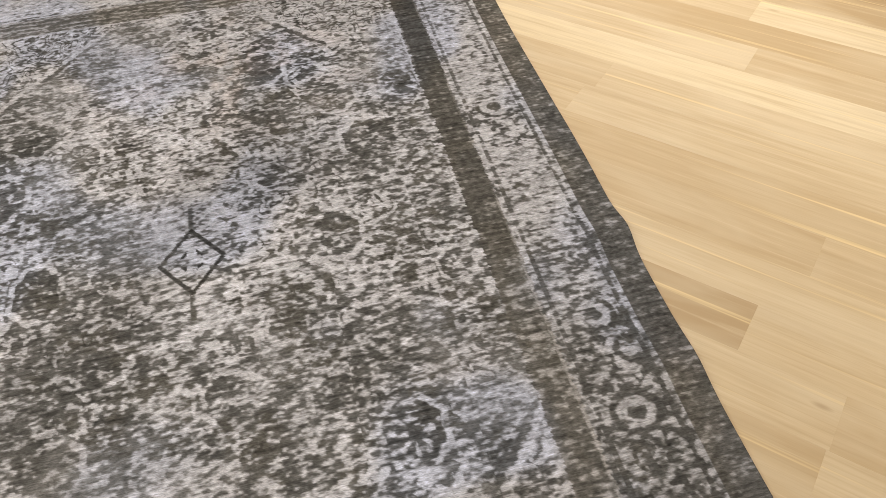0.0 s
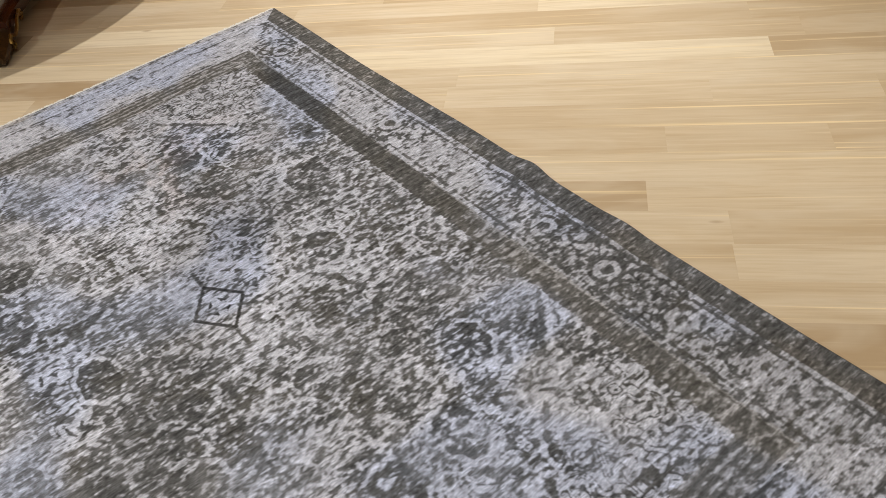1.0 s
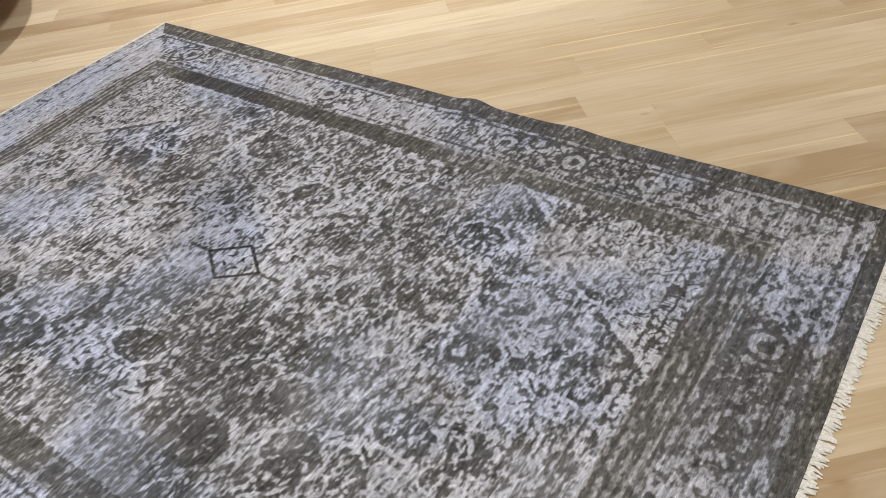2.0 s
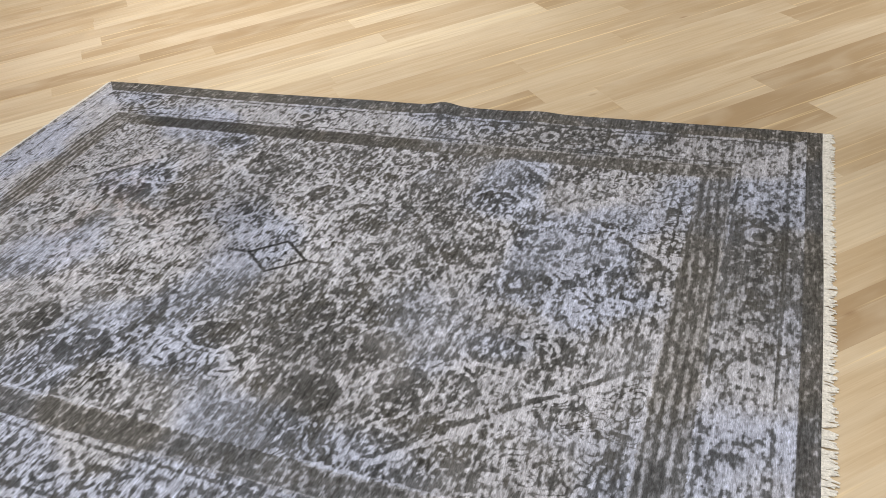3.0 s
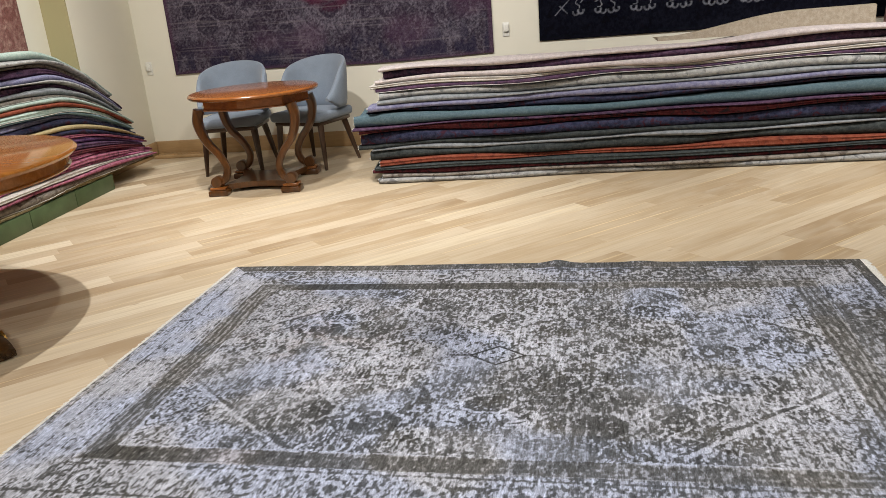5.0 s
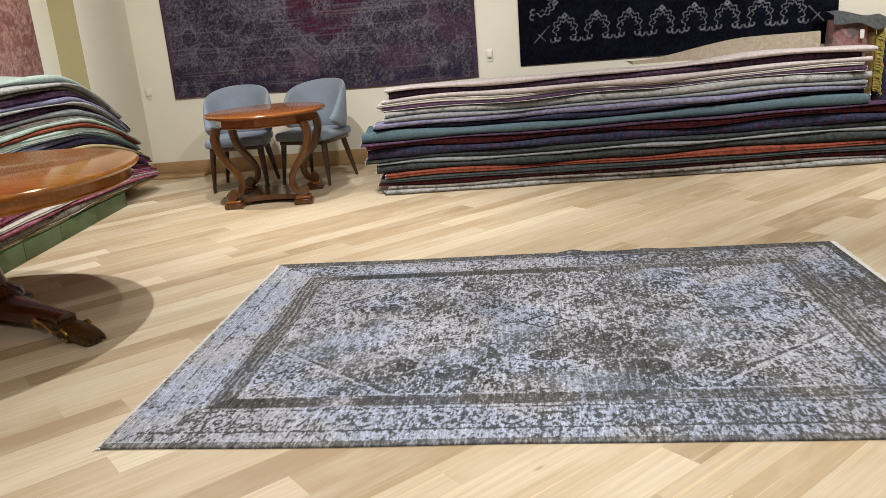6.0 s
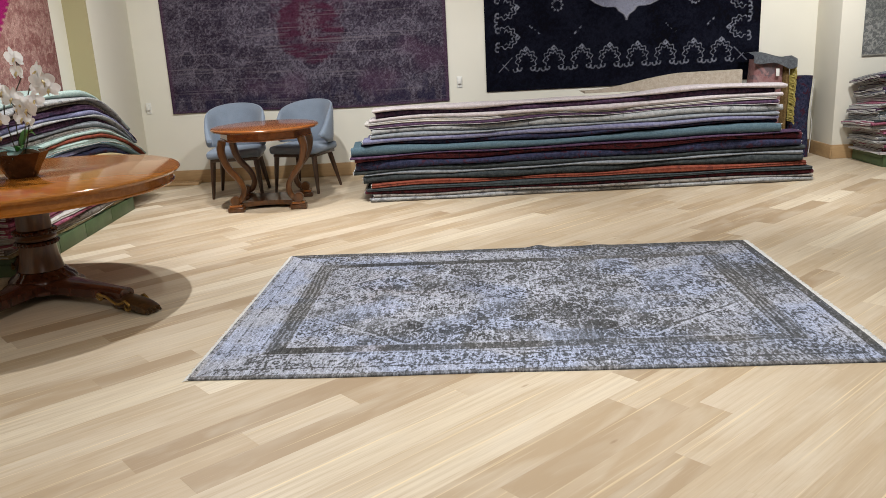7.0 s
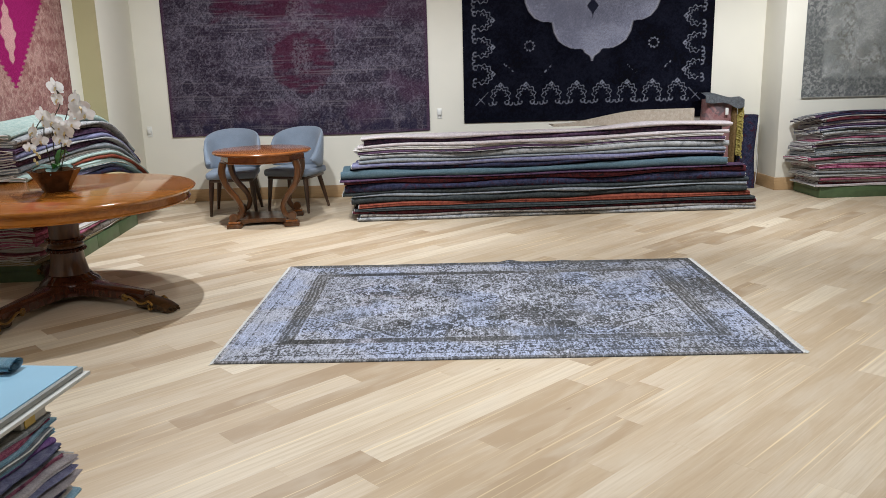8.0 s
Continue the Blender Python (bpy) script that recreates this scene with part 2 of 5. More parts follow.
PETAL.node_tree.links.new(glow.outputs[0], both.inputs[2])
PETAL.node_tree.links.new(both.outputs[0], PETAL.node_tree.nodes["Material Output"].inputs[0])
LIP = plain_material("cream_lip", (0.75, 0.60, 0.30), 0.6, 0, 0.3, 40)
STEM = plain_material("dark_stem", (0.045, 0.04, 0.02), 0.6)
LEAF = plain_material("orchid_leaf", (0.09, 0.27, 0.05), 0.4, 0, 0.35, 12)
SUCCULENT = plain_material("pale_succulent", (0.30, 0.48, 0.44), 0.5, 0, 0.3, 14)
GREEN_BOARD = plain_material("green_painted_board", (0.085, 0.135, 0.06), 0.5, 0, 0.3, 9)
WHITE_PLASTIC = plain_material("white_plastic", (0.78, 0.77, 0.72), 0.4, 0, 0.06)
GREY_PLASTIC = plain_material("grey_plastic", (0.42, 0.44, 0.45), 0.4, 0, 0.12)
BLUE_BOARD = plain_material("pale_blue_board", (0.27, 0.47, 0.61), 0.6, 0, 0.06, 6)
BOARD_EDGE = plain_material("grey_board_edge", (0.30, 0.31, 0.29), 0.6, 0, 0.2)
BOARD_WHITE = plain_material("white_board", (0.62, 0.62, 0.58), 0.6, 0, 0.15)
YELLOW = plain_material("yellow_tape", (0.65, 0.48, 0.10), 0.5)
FRINGE = plain_material("cotton_fringe", (0.77, 0.765, 0.74), 0.95, 0, 0.35, 160)
WOVEN = woven_material("distressed_weave")
HANGING = woven_material("hanging_weave", 260.0, 260.0, 0.55)
HANGING.node_tree.nodes["Principled BSDF"].inputs["Specular IOR Level"].default_value = 0.03
BLACK_METAL = plain_material("black_lamp_metal", (0.03, 0.03, 0.03), 0.4, 0.6)

# ---- the room ----
def setting(name, bm, mat, label, category):
    return tagged(link_mesh(name, bm, mat), label, category, kind="structure")


setting("wall_north", boxed(LEFT_X - 0.6, 3.8, WALL_Y, WALL_Y + 0.2, 0, CEIL), WALL, "cream painted wall with large rugs hung on it", "wall")
bm = boxed(LEFT_X - 0.6, LEFT_X, 3.63, WALL_Y, 0, CEIL, 0.006)
setting("wall_pier", bm, WALL, "cream painted wall pier beside the corner", "wall")
# The recess side lies in shade; its darker olive colour carries that shade.
setting("wall_return", boxed(RECESS_X, LEFT_X - 0.004, 3.612, 3.63, 0, CEIL), SHADED_WALL, "side of the wall recess, its shade painted in as olive", "wall")
setting("wall_west", boxed(RECESS_X - 0.2, RECESS_X, REAR_Y, 3.63, 0, CEIL), WALL, "cream painted wall behind the rug stack", "wall")
setting("wall_pier_east", boxed(3.8, RIGHT_X, PIER_Y, WALL_Y + 0.2, 0, CEIL, 0.006), WALL, "cream painted wall standing proud of the corner", "wall")
setting("wall_east", boxed(RIGHT_X, RIGHT_X + 0.2, REAR_Y, WALL_Y + 0.2, 0, CEIL), WALL, "plain cream painted side wall", "wall")
setting("wall_south", boxed(RECESS_X - 0.2, RIGHT_X + 0.2, REAR_Y - 0.2, REAR_Y, 0, CEIL), WALL, "plain cream painted rear wall", "wall")
setting("ceiling", boxed(RECESS_X - 0.2, RIGHT_X + 0.2, REAR_Y - 0.2, WALL_Y + 0.2, CEIL, CEIL + 0.15), CEILING, "off-white painted ceiling, out of view, with added spot lamps", "ceiling")


def skirting(name, x0, x1, y0, y1):
    bm = boxed(x0, x1, y0, y1, 0, 0.15, 0.006)
    setting(name, bm, BASE_WOOD, "oak baseboard along the cream wall", "baseboard")


skirting("baseboard_north", LEFT_X + 0.016, 3.784, WALL_Y - 0.016, WALL_Y)
skirting("baseboard_west", LEFT_X, LEFT_X + 0.016, 3.63, WALL_Y)
skirting("baseboard_east", 3.784, 3.8, PIER_Y - 0.016, WALL_Y)
skirting("baseboard_pier", 3.8, RIGHT_X, PIER_Y - 0.016, PIER_Y)


# Unseen lamp bodies, made up to go with the added spots.
def assumed_spot(x, y, drop):
    ob = thing("assumed_spot", pose(x, y, CEIL), "small black spot lamp assumed overhead, out of view", "spot lamp", "ceiling spots")
    bm = bmesh.new()
    lathe(bm, [(0.06, -0.012), (0.06, 0.0)], 20)
    part("base_plate", bm, BLACK_METAL, ob)
    bm = bmesh.new()
    lathe(bm, [(0.012, -0.05 - drop), (0.012, -0.012)], 10)
    part("stem", bm, BLACK_METAL, ob)
    bm = bmesh.new()
    lathe(bm, [(r, z - drop) for r, z in ((0.03, -0.05), (0.055, -0.058), (0.06, -0.13), (0.056, -0.13), (0.05, -0.065), (0.02, -0.06))], 20)
    part("shade", bm, BLACK_METAL, ob)


for row in ASSUMED_SPOTS:
    assumed_spot(row[0], row[1], row[6])

# ---- woven rugs with knotted patterns ----
def pattern_sheet(name, us, vs, place, colours, thickness, mat):
    """A woven sheet over the grid us x vs: place(u, v) gives its upper side, colours(u, v) its knots."""
    u, v = np.meshgrid(us, vs, indexing="ij")
    top = place(u, v)
    normal = np.cross(np.gradient(top, axis=0), np.gradient(top, axis=1))
    normal /= np.linalg.norm(normal, axis=2, keepdims=True)
    nu, nv = len(us), len(vs)
    under = top - normal * thickness
    idx = np.arange(nu * nv).reshape(nu, nv)
    rim = np.concatenate([idx[:-1, 0], idx[-1, :-1], idx[:0:-1, -1], idx[0, :0:-1]])
    verts = np.concatenate([top.reshape(-1, 3), under.reshape(-1, 3)[rim]])
    quads = np.stack([idx[:-1, :-1], idx[1:, :-1], idx[1:, 1:], idx[:-1, 1:]], -1).reshape(-1, 4)
    low = nu * nv + np.arange(len(rim))
    sides = np.stack([rim, low, np.roll(low, -1), np.roll(rim, -1)], -1)
    faces = np.concatenate([quads, sides])
    me = bpy.data.meshes.new(name)
    me.from_pydata(verts.tolist(), [], faces.tolist())
    me.shade_smooth()
    rgb = np.clip(colours(u, v).reshape(-1, 3), 0.004, 0.95)
    rgba = np.ones((len(verts), 4))
    rgba[:nu * nv, :3] = rgb
    rgba[nu * nv:, :3] = rgb[rim] * 0.6
    layer = me.color_attributes.new("knots", "FLOAT_COLOR", "POINT")
    layer.data.foreach_set("color", rgba.ravel())
    me.materials.append(mat)
    return me


RUG_L, RUG_W = 1.58, 1.05
DARK, MID, PALE = (0.0185, 0.0190, 0.0195), (0.122, 0.126, 0.136), (0.49, 0.515, 0.61)


CELL = 0.0025
ROSETTES = [(0.00, 0.355, 0.075, 0.052, 1.0), (0.36, 0.497, 0.088, 0.074, 0.75), (0.60, 0.42, 0.075, 0.06, 0.7), (0.62, 0.615, 0.06, 0.045, 0.6), (0.18, 0.62, 0.05, 0.04, 0.8),
            (1.02, 0.402, 0.085, 0.052, 1.0), (1.155, 0.305, 0.055, 0.048, 1.0), (0.48, 0.285, 0.06, 0.05, 0.85), (0.80, 0.245, 0.08, 0.055, 0.95), (0.82, 0.05, 0.07, 0.06, 0.5),
            (0.42, 0.06, 0.06, 0.045, 0.5), (0.25, 0.20, 0.05, 0.04, 0.5), (1.08, 0.09, 0.065, 0.055, 0.6), (0.82, 0.60, 0.05, 0.035, 0.7)]


def draw_stroke(sheet, points, width, value=1.0):
    """Lays a tapering stroke along points into a sheet of knots."""
    pts = np.array([(p[0], p[1]) for p in points]) / CELL
    w = width / CELL
    lo = np.maximum(np.floor(pts.min(0) - w - 1).astype(int), 0)
    hi = np.minimum(np.ceil(pts.max(0) + w + 2).astype(int), sheet.shape)
    if (hi <= lo).any():
        return
    gx, gy = np.meshgrid(np.arange(lo[0], hi[0]), np.arange(lo[1], hi[1]), indexing="ij")
    best = np.full(gx.shape, 9.0)
    n = len(pts) - 1
    for i in range(n):
        ax, ay = pts[i]
        dx, dy = pts[i + 1] - pts[i]
        t = np.clip(((gx - ax) * dx + (gy - ay) * dy) / (dx * dx + dy * dy + 1e-9), 0, 1)
        taper = 0.55 + 0.45 * np.sin(math.pi * np.clip((i + t) / n * 0.9 + 0.1, 0, 1))
        best = np.minimum(best, np.hypot(gx - ax - t * dx, gy - ay - t * dy) / (w * 0.5 * taper))
    view = sheet[lo[0]:hi[0], lo[1]:hi[1]]
    np.maximum(view, value * step(1.25, 0.75, best), out=view)


def arc(x, y, heading, length, turn, n=6):
    """Points of a curl that starts at x, y."""
    pts = [(x, y)]
    for i in range(n):
        heading += turn / n
        x, y = x + length / n * math.cos(heading), y + length / n * math.sin(heading)
        pts.append((x, y))
    return pts


def glyph(pale, dark, rng, x, y, big):
    """One small knotted figure: a curled leaf, a pair of hooks, a bud or a stepped bar."""
    kind = rng.random()
    head = rng.choice((0, 1, 2, 3, 4, 5, 6, 7)) * math.pi / 4 + rng.uniform(-0.25, 0.25)
    if kind < 0.45:
        pts = arc(x, y, head, big * rng.uniform(0.9, 1.3), rng.choice((-1, 1)) * rng.uniform(1.2, 2.6))
        draw_stroke(dark, pts, big * 0.42)
        draw_stroke(pale, pts, big * rng.uniform(0.22, 0.32))
    elif kind < 0.65:
        for side in (-1, 1):
            draw_stroke(pale, arc(x, y, head + side * 0.5, big * 0.8, side * 2.4), big * 0.20)
        draw_stroke(pale, arc(x, y, head + math.pi, big * 0.5, 0.2, 2), big * 0.16)
    elif kind < 0.85:
        for k in range(4):
            draw_stroke(pale, arc(x, y, head + k * math.pi / 2, big * 0.42, 0.5, 3), big * 0.26)
        draw_stroke(dark, [(x - 0.002, y), (x + 0.002, y)], big * 0.22)
    else:
        c, q = math.cos(head), math.sin(head)
        pts = [(x, y), (x + c * big * 0.5, y + q * big * 0.5), (x + c * big * 0.5 - q * big * 0.4, y + q * big * 0.5 + c * big * 0.4), (x + c * big - q * big * 0.4, y + q * big + c * big * 0.4)]
        draw_stroke(pale, pts, big * 0.22)


def scatter(rng, x0, x1, y0, y1, gap, tries):
    """Evenly strewn points."""
    pts = []
    for _ in range(tries):
        p = (rng.uniform(x0, x1), rng.uniform(y0, y1))
        if all((p[0] - q[0]) ** 2 + (p[1] - q[1]) ** 2 > gap * gap for q in pts):
            pts.append(p)
    return pts


def field_sheets():
    """A quarter of the field: pale leaves, hooks and buds between vines, and the dark of their outlines."""
    pale, dark = np.zeros((int(1.62 / CELL), int(1.08 / CELL))), np.zeros((int(1.62 / CELL), int(1.08 / CELL)))
    rng = random.Random(12)
    for x, y in scatter(rng, 0.0, 1.25, 0.0, 0.74, 0.036, 9000):
        if all(((x - r[0]) / r[2]) ** 2 + ((y - r[1]) / r[3]) ** 2 > 1.5 for r in ROSETTES):
            glyph(pale, dark, rng, x, y, rng.uniform(0.034, 0.056))
    for i, j in ((0, 1), (1, 2), (2, 5), (5, 6), (7, 8), (0, 7), (8, 6), (9, 10), (10, 11), (9, 12), (4, 1), (3, 13), (2, 3)):
        a, b = ROSETTES[i], ROSETTES[j]
        dx, dy = b[0] - a[0], b[1] - a[1]
        bow = rng.choice((-0.25, 0.25))
        line = smooth_line([(a[0], a[1], 0), (a[0] + dx * 0.3 - dy * bow, a[1] + dy * 0.3 + dx * bow, 0), (a[0] + dx * 0.7 + dy * bow, a[1] + dy * 0.7 - dx * bow, 0), (b[0], b[1], 0)], 5)
        draw_stroke(dark, line, 0.012)
        for k in range(2, len(line) - 2, 3):
            d = line[k + 1] - line[k]
            head = math.atan2(d.y, d.x)
            for side in (-1, 1):
                draw_stroke(pale, arc(line[k].x, line[k].y, head + side * 0.9, 0.055, -side * 1.3), 0.016)
    gx, gy = np.meshgrid(np.arange(pale.shape[0]) * CELL, np.arange(pale.shape[1]) * CELL, indexing="ij")
    for fu, fv, ru, rv, deep in ROSETTES:
        a, b = (gx - fu) / ru, (gy - fv) / rv
        th = np.arctan2(b, a)
        r = np.sqrt(a * a + b * b) + 0.06 * np.cos(8 * th)
        rim, heart = step(1.0, 1.08, r) - step(1.22, 1.34, r), step(1.08, 0.98, r)
        spokes = step(0.30, 0.40, r) * step(0.84, 0.74, r) * step(0.35, 0.75, np.cos(8 * th))
        pale[...] = np.maximum(pale * (1 - step(1.45, 1.3, r)), np.clip(rim * (0.35 + 0.6 * deep * step(-0.9, 0.2, np.sin(th + 9 * fu))) + 0.40 * spokes, 0, 1))
        dark[...] = np.maximum(dark * (1 - step(1.45, 1.3, r)), deep * heart * (1 - 0.6 * spokes))
    return pale, dark


def border_sheets(seed):
    """The border's strip: rosettes and stepped frets along it."""
    pale, dark = np.zeros((int(1.62 / CELL), int(0.30 / CELL))), np.zeros((int(1.62 / CELL), int(0.30 / CELL)))
    rng = random.Random(seed)
    for x, y in scatter(rng, 0.0, 1.6, 0.095, 0.265, 0.034, 3000):
        glyph(dark, pale, rng, x, y, rng.uniform(0.036, 0.056))
    pale[...] = 0
    gx, gy = np.meshgrid(np.arange(pale.shape[0]) * CELL, np.arange(pale.shape[1]) * CELL, indexing="ij")
    r = np.hypot(((gx - 0.02) / 0.26 % 1 - 0.5) * 0.26, gy - 0.172) / 0.042
    dark[...] = np.maximum(dark * step(1.3, 1.5, r), step(0.55, 0.4, r) + step(0.95, 1.1, r) - step(1.25, 1.4, r))
    pale[...] = step(0.5, 0.6, r) - step(0.9, 1.0, r)
    return pale, dark


def looked_up(sheet, x, y):
    """Reads a sheet of knots, smoothly between its cells."""
    gx, gy = np.clip(x / CELL, 0, sheet.shape[0] - 1.01), np.clip(y / CELL, 0, sheet.shape[1] - 1.01)
    ix, iy = gx.astype(int), gy.astype(int)
    fx, fy = gx - ix, gy - iy
    return (sheet[ix, iy] * (1 - fx) + sheet[ix + 1, iy] * fx) * (1 - fy) + (sheet[ix, iy + 1] * (1 - fx) + sheet[ix + 1, iy + 1] * fx) * fy


def contour(seed, x, y, sx, sy, turns, width, octaves=2):
    """Winding lines: where a smooth field crosses even steps."""
    return step(width, width * 0.4, np.abs(((fractal(seed, x, y, sx, sy, octaves) * turns) % 1) - 0.5))


def rug_knots(u, v):
    """Worn pile: pale chips of bare ground show through; each motif makes them rarer or more frequent."""
    du, dv = RUG_L - np.abs(u), RUG_W - np.abs(v)
    wu = u + 0.014 * (fractal(3, u, v, 0.05, 0.05) - 0.5) + 0.05 * (fractal(4, u, v, 0.5, 0.5, 1) - 0.5)
    wv = v + 0.014 * (fractal(7, u, v, 0.05, 0.05) - 0.5) + 0.05 * (fractal(8, u, v, 0.5, 0.5, 1) - 0.5)
    au, av = np.abs(wu), np.abs(wv)
    chip = 0.45 * fractal(11, u, v, 0.013, 0.024, 2) + 0.55 * fractal(17, u, v, 0.0065, 0.014, 2)
    grit = fractal(18, u, v, 0.008, 0.011, 2)
    patch = fractal(19, u, v, 0.11, 0.09, 3)
    cloud = fractal(23, u, v, 0.46, 0.34, 3)
    ribs = fractal(29, u, v, 0.0055, 0.09, 2)
    pale, dark = (looked_up(sheet, au, av) for sheet in field_sheets())
    # how clearly the drawing still stands in the worn pile
    clear = 0.30 + 0.62 * step(0.34, 0.66, fractal(31, u, v, 0.16, 0.14, 3)) - 0.35 * np.exp(-(u / 0.42) ** 2 - (v / 0.22) ** 2)
    bias = -0.025 + 0.16 * (cloud - 0.5) + 0.17 * (patch - 0.5) + 0.05 * step(0.3, -1.1, u) * step(-0.9, 0.1, v)
    bias = bias + 0.05 * np.exp(-(u / 0.5) ** 2 - (v / 0.14) ** 2) + 0.07 * np.exp(-((u - 0.85) / 0.35) ** 2 - ((v + 0.05) / 0.08) ** 2)
    bias = bias + clear * (0.30 * pale - 0.15 * dark)
    low, high = 0.275 + 0.26 * (patch - 0.5) - 0.07 * dark * clear, 0.86 + 0.25 * (cloud - 0.5)
    shade = np.exp(-((u + 0.75) / 0.45) ** 2 - ((v - 0.30) / 0.16) ** 2)
    low, bias = low - 0.06 * shade, bias - 0.03 * shade
    # corners beyond the slanting line: pale ground with curling stems
    slant = av + 0.837 * au
    in_field = (du > 0.38) & (dv > 0.355)
    corner = step(1.180, 1.192, slant) * in_field * step(0.82, 0.95, au)
    bias = bias * (1 - 0.7 * corner) + corner * (0.11 - 0.20 * contour(47, au, av, 0.075, 0.055, 7, 0.20))
    bias = bias + in_field * (0.22 * step(0.014, 0.006, np.abs(slant - 1.198)) - 0.20 * step(0.012, 0.006, np.abs(slant - 1.172))) * step(0.40, 0.55, patch)
    # broad rubbed patches where the pile is nearly gone
    bare = step(0.54, 0.68, fractal(53, u, v, 0.34, 0.20, 3))
    low, high = low + 0.22 * bare, high - 0.04 * bare
    # central lozenge with a small cross
    ru, rv = u + 0.012 + 0.010 * (chip - 0.5), v + 0.010 * (chip - 0.5)
    lo = np.abs(ru) / 0.106 + np.abs(rv) / 0.078
    bias = np.where(lo < 1.15, 0.08, bias)
    mark = 0.85 * step(0.11, 0.04, np.abs(lo - 1.0)) + 0.8 * step(0.11, 0.05, np.abs(lo - 0.42)) * (np.abs(ru) > 0.014) * (np.abs(rv) > 0.012)
    mark = mark + 0.5 * step(0.009, 0.003, np.abs(rv)) * (lo > 1.1) * (np.abs(ru) < 0.19) * step(0.40, 0.55, patch)
    bias = bias - 0.30 * np.clip(mark, 0, 1)
    low = low - 0.15 * np.clip(mark, 0, 1)
    # dark inner band, unevenly worn
    ragged = 0.022 * (chip - 0.5)
    inner, inner_in = np.minimum(du - 0.265, dv - 0.272) + ragged, np.minimum(du - 0.375, dv - 0.355) + ragged
    on_side, on_end = dv - 0.272 < du - 0.265, dv - 0.272 >= du - 0.265
    far, nearer, right, left = on_side & (v > 0), on_side & (v < 0), on_end & (u > 0), on_end & (u < 0)
    force = 0.46 + 0.60 * far * step(0.35, -0.1, u) * step(-1.25, -0.9, u) + 0.45 * nearer * step(-0.25, -0.6, u) - 0.12 * left - 0.06 * right
    force = force * (0.55 + 0.95 * (fractal(71, u, v, 0.20, 0.20, 2) - 0.10))
    force = force * (1 - 1.1 * nearer * np.exp(-((u + 0.79) / 0.06) ** 4))
    lines = np.sin(np.where(on_side, wv, wu) * 2 * math.pi / 0.026)
    band = (inner > 0) & (inner_in < 0)
    bias = np.where(band, 0.05 - 0.22 * force + 0.08 * lines * np.where(on_end, 1.8, 0.5), bias)
    low = np.where(band, 0.40 - 0.22 * np.clip(force, 0, 1), low)
    high = np.where(band, 0.76 - 0.20 * np.clip(force, 0, 1), high)
    thread = step(0.42, 0.58, fractal(75, u, v, 0.32, 0.32, 1))
    bias = bias + 0.25 * thread * step(0.009, 0.004, np.abs(inner_in)) + 0.25 * (1 - thread) * step(0.009, 0.004, np.abs(inner))
    bias = bias - 0.18 * right * (step(0.006, 0.003, np.abs(du - 0.44)) + step(0.006, 0.003, np.abs(du - 0.41)))
    # pale border with rosettes and frets
    along, across = np.where(dv < du, wu, wv), np.where(dv < du, dv, du)
    lit, frets = (np.where(dv < du, looked_up(a, np.abs(along), across), looked_up(b, np.abs(along), across)) for a, b in zip(border_sheets(21), border_sheets(22)))
    full = np.clip(0.85 * step(0.36, 0.64, fractal(85, u, v, 0.22, 0.20, 3)) + 0.15 * (v > 0) - 0.50 * (u < 0) * (du < dv) - 0.05 * (v < 0) - 0.25 * (u > 0) * (du < dv) * (v < 0.2), 0.10, 1)
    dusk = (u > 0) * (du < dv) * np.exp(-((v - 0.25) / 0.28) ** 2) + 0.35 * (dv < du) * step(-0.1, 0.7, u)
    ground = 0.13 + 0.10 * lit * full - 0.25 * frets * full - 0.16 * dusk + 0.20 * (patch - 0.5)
    ground = ground - 0.20 * step(0.007, 0.003, np.abs(across - 0.098)) - 0.16 * step(0.007, 0.003, np.abs(across - 0.25))
    border = inner <= 0
    ground = ground + 0.07 * (u < 0) * (du < dv)
    bias = np.where(border, ground, bias)
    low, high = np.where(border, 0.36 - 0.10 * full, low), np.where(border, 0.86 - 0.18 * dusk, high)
    # outer guard strip
    strip = np.where(du < dv, du < np.where(u > 0, 0.050, 0.030), dv < np.where(v > 0, 0.078, 0.030))
    worn_end = (u < 0) * (du < dv)
    bias = np.where(strip, -0.09 + 0.10 * (v < 0) * (dv < du) + 0.20 * worn_end, bias)
    low = np.where(strip, 0.24 + 0.22 * (patch - 0.3) + 0.12 * worn_end + 0.10 * (v < 0) * (dv < du), low)
    high = np.where(strip, 0.64 + 0.18 * worn_end, high)
    shown = step(0.37, 0.66, chip + bias)
    light = low + (high - low) * shown + 0.26 * (grit - 0.5) + 0.38 * (ribs - 0.5)
    light = light * (1 - (0.35 + 0.5 * step(0.40, 0.55, chip)) * np.clip(mark, 0, 1))
    light = np.clip(light, 0, 1)
    rgb = np.where((light < 0.5)[..., None], mix(DARK, MID, np.clip(light * 2, 0, 1)), mix(MID, PALE, np.clip(light * 2 - 1, 0, 1)))
    cool = step(0.42, 0.64, fractal(91, u, v, 0.35, 0.25, 2))
    rgb = rgb * mix((1.01, 1.0, 0.98), (0.95, 1.0, 1.10), cool)
    rust = step(0.50, 0.70, fractal(95, u, v, 0.12, 0.10, 3)) * (0.10 + 0.90 * np.exp(-((u + 0.80) / 0.28) ** 2 - ((v - 0.16) / 0.30) ** 2))
    rust = rust + 0.9 * band * np.exp(-((u + 0.80) / 0.14) ** 2) * (v < 0) + 0.3 * strip * step(0.5, 0.7, fractal(99, u, v, 0.1, 0.1, 2))
    rgb = rgb * mix((1, 1, 1), (1.12, 1.0, 0.92), np.clip(0.7 * rust, 0, 1))
    moss = step(0.52, 0.68, fractal(103, u, v, 0.10, 0.09, 2)) * step(0.50, 0.30, light)
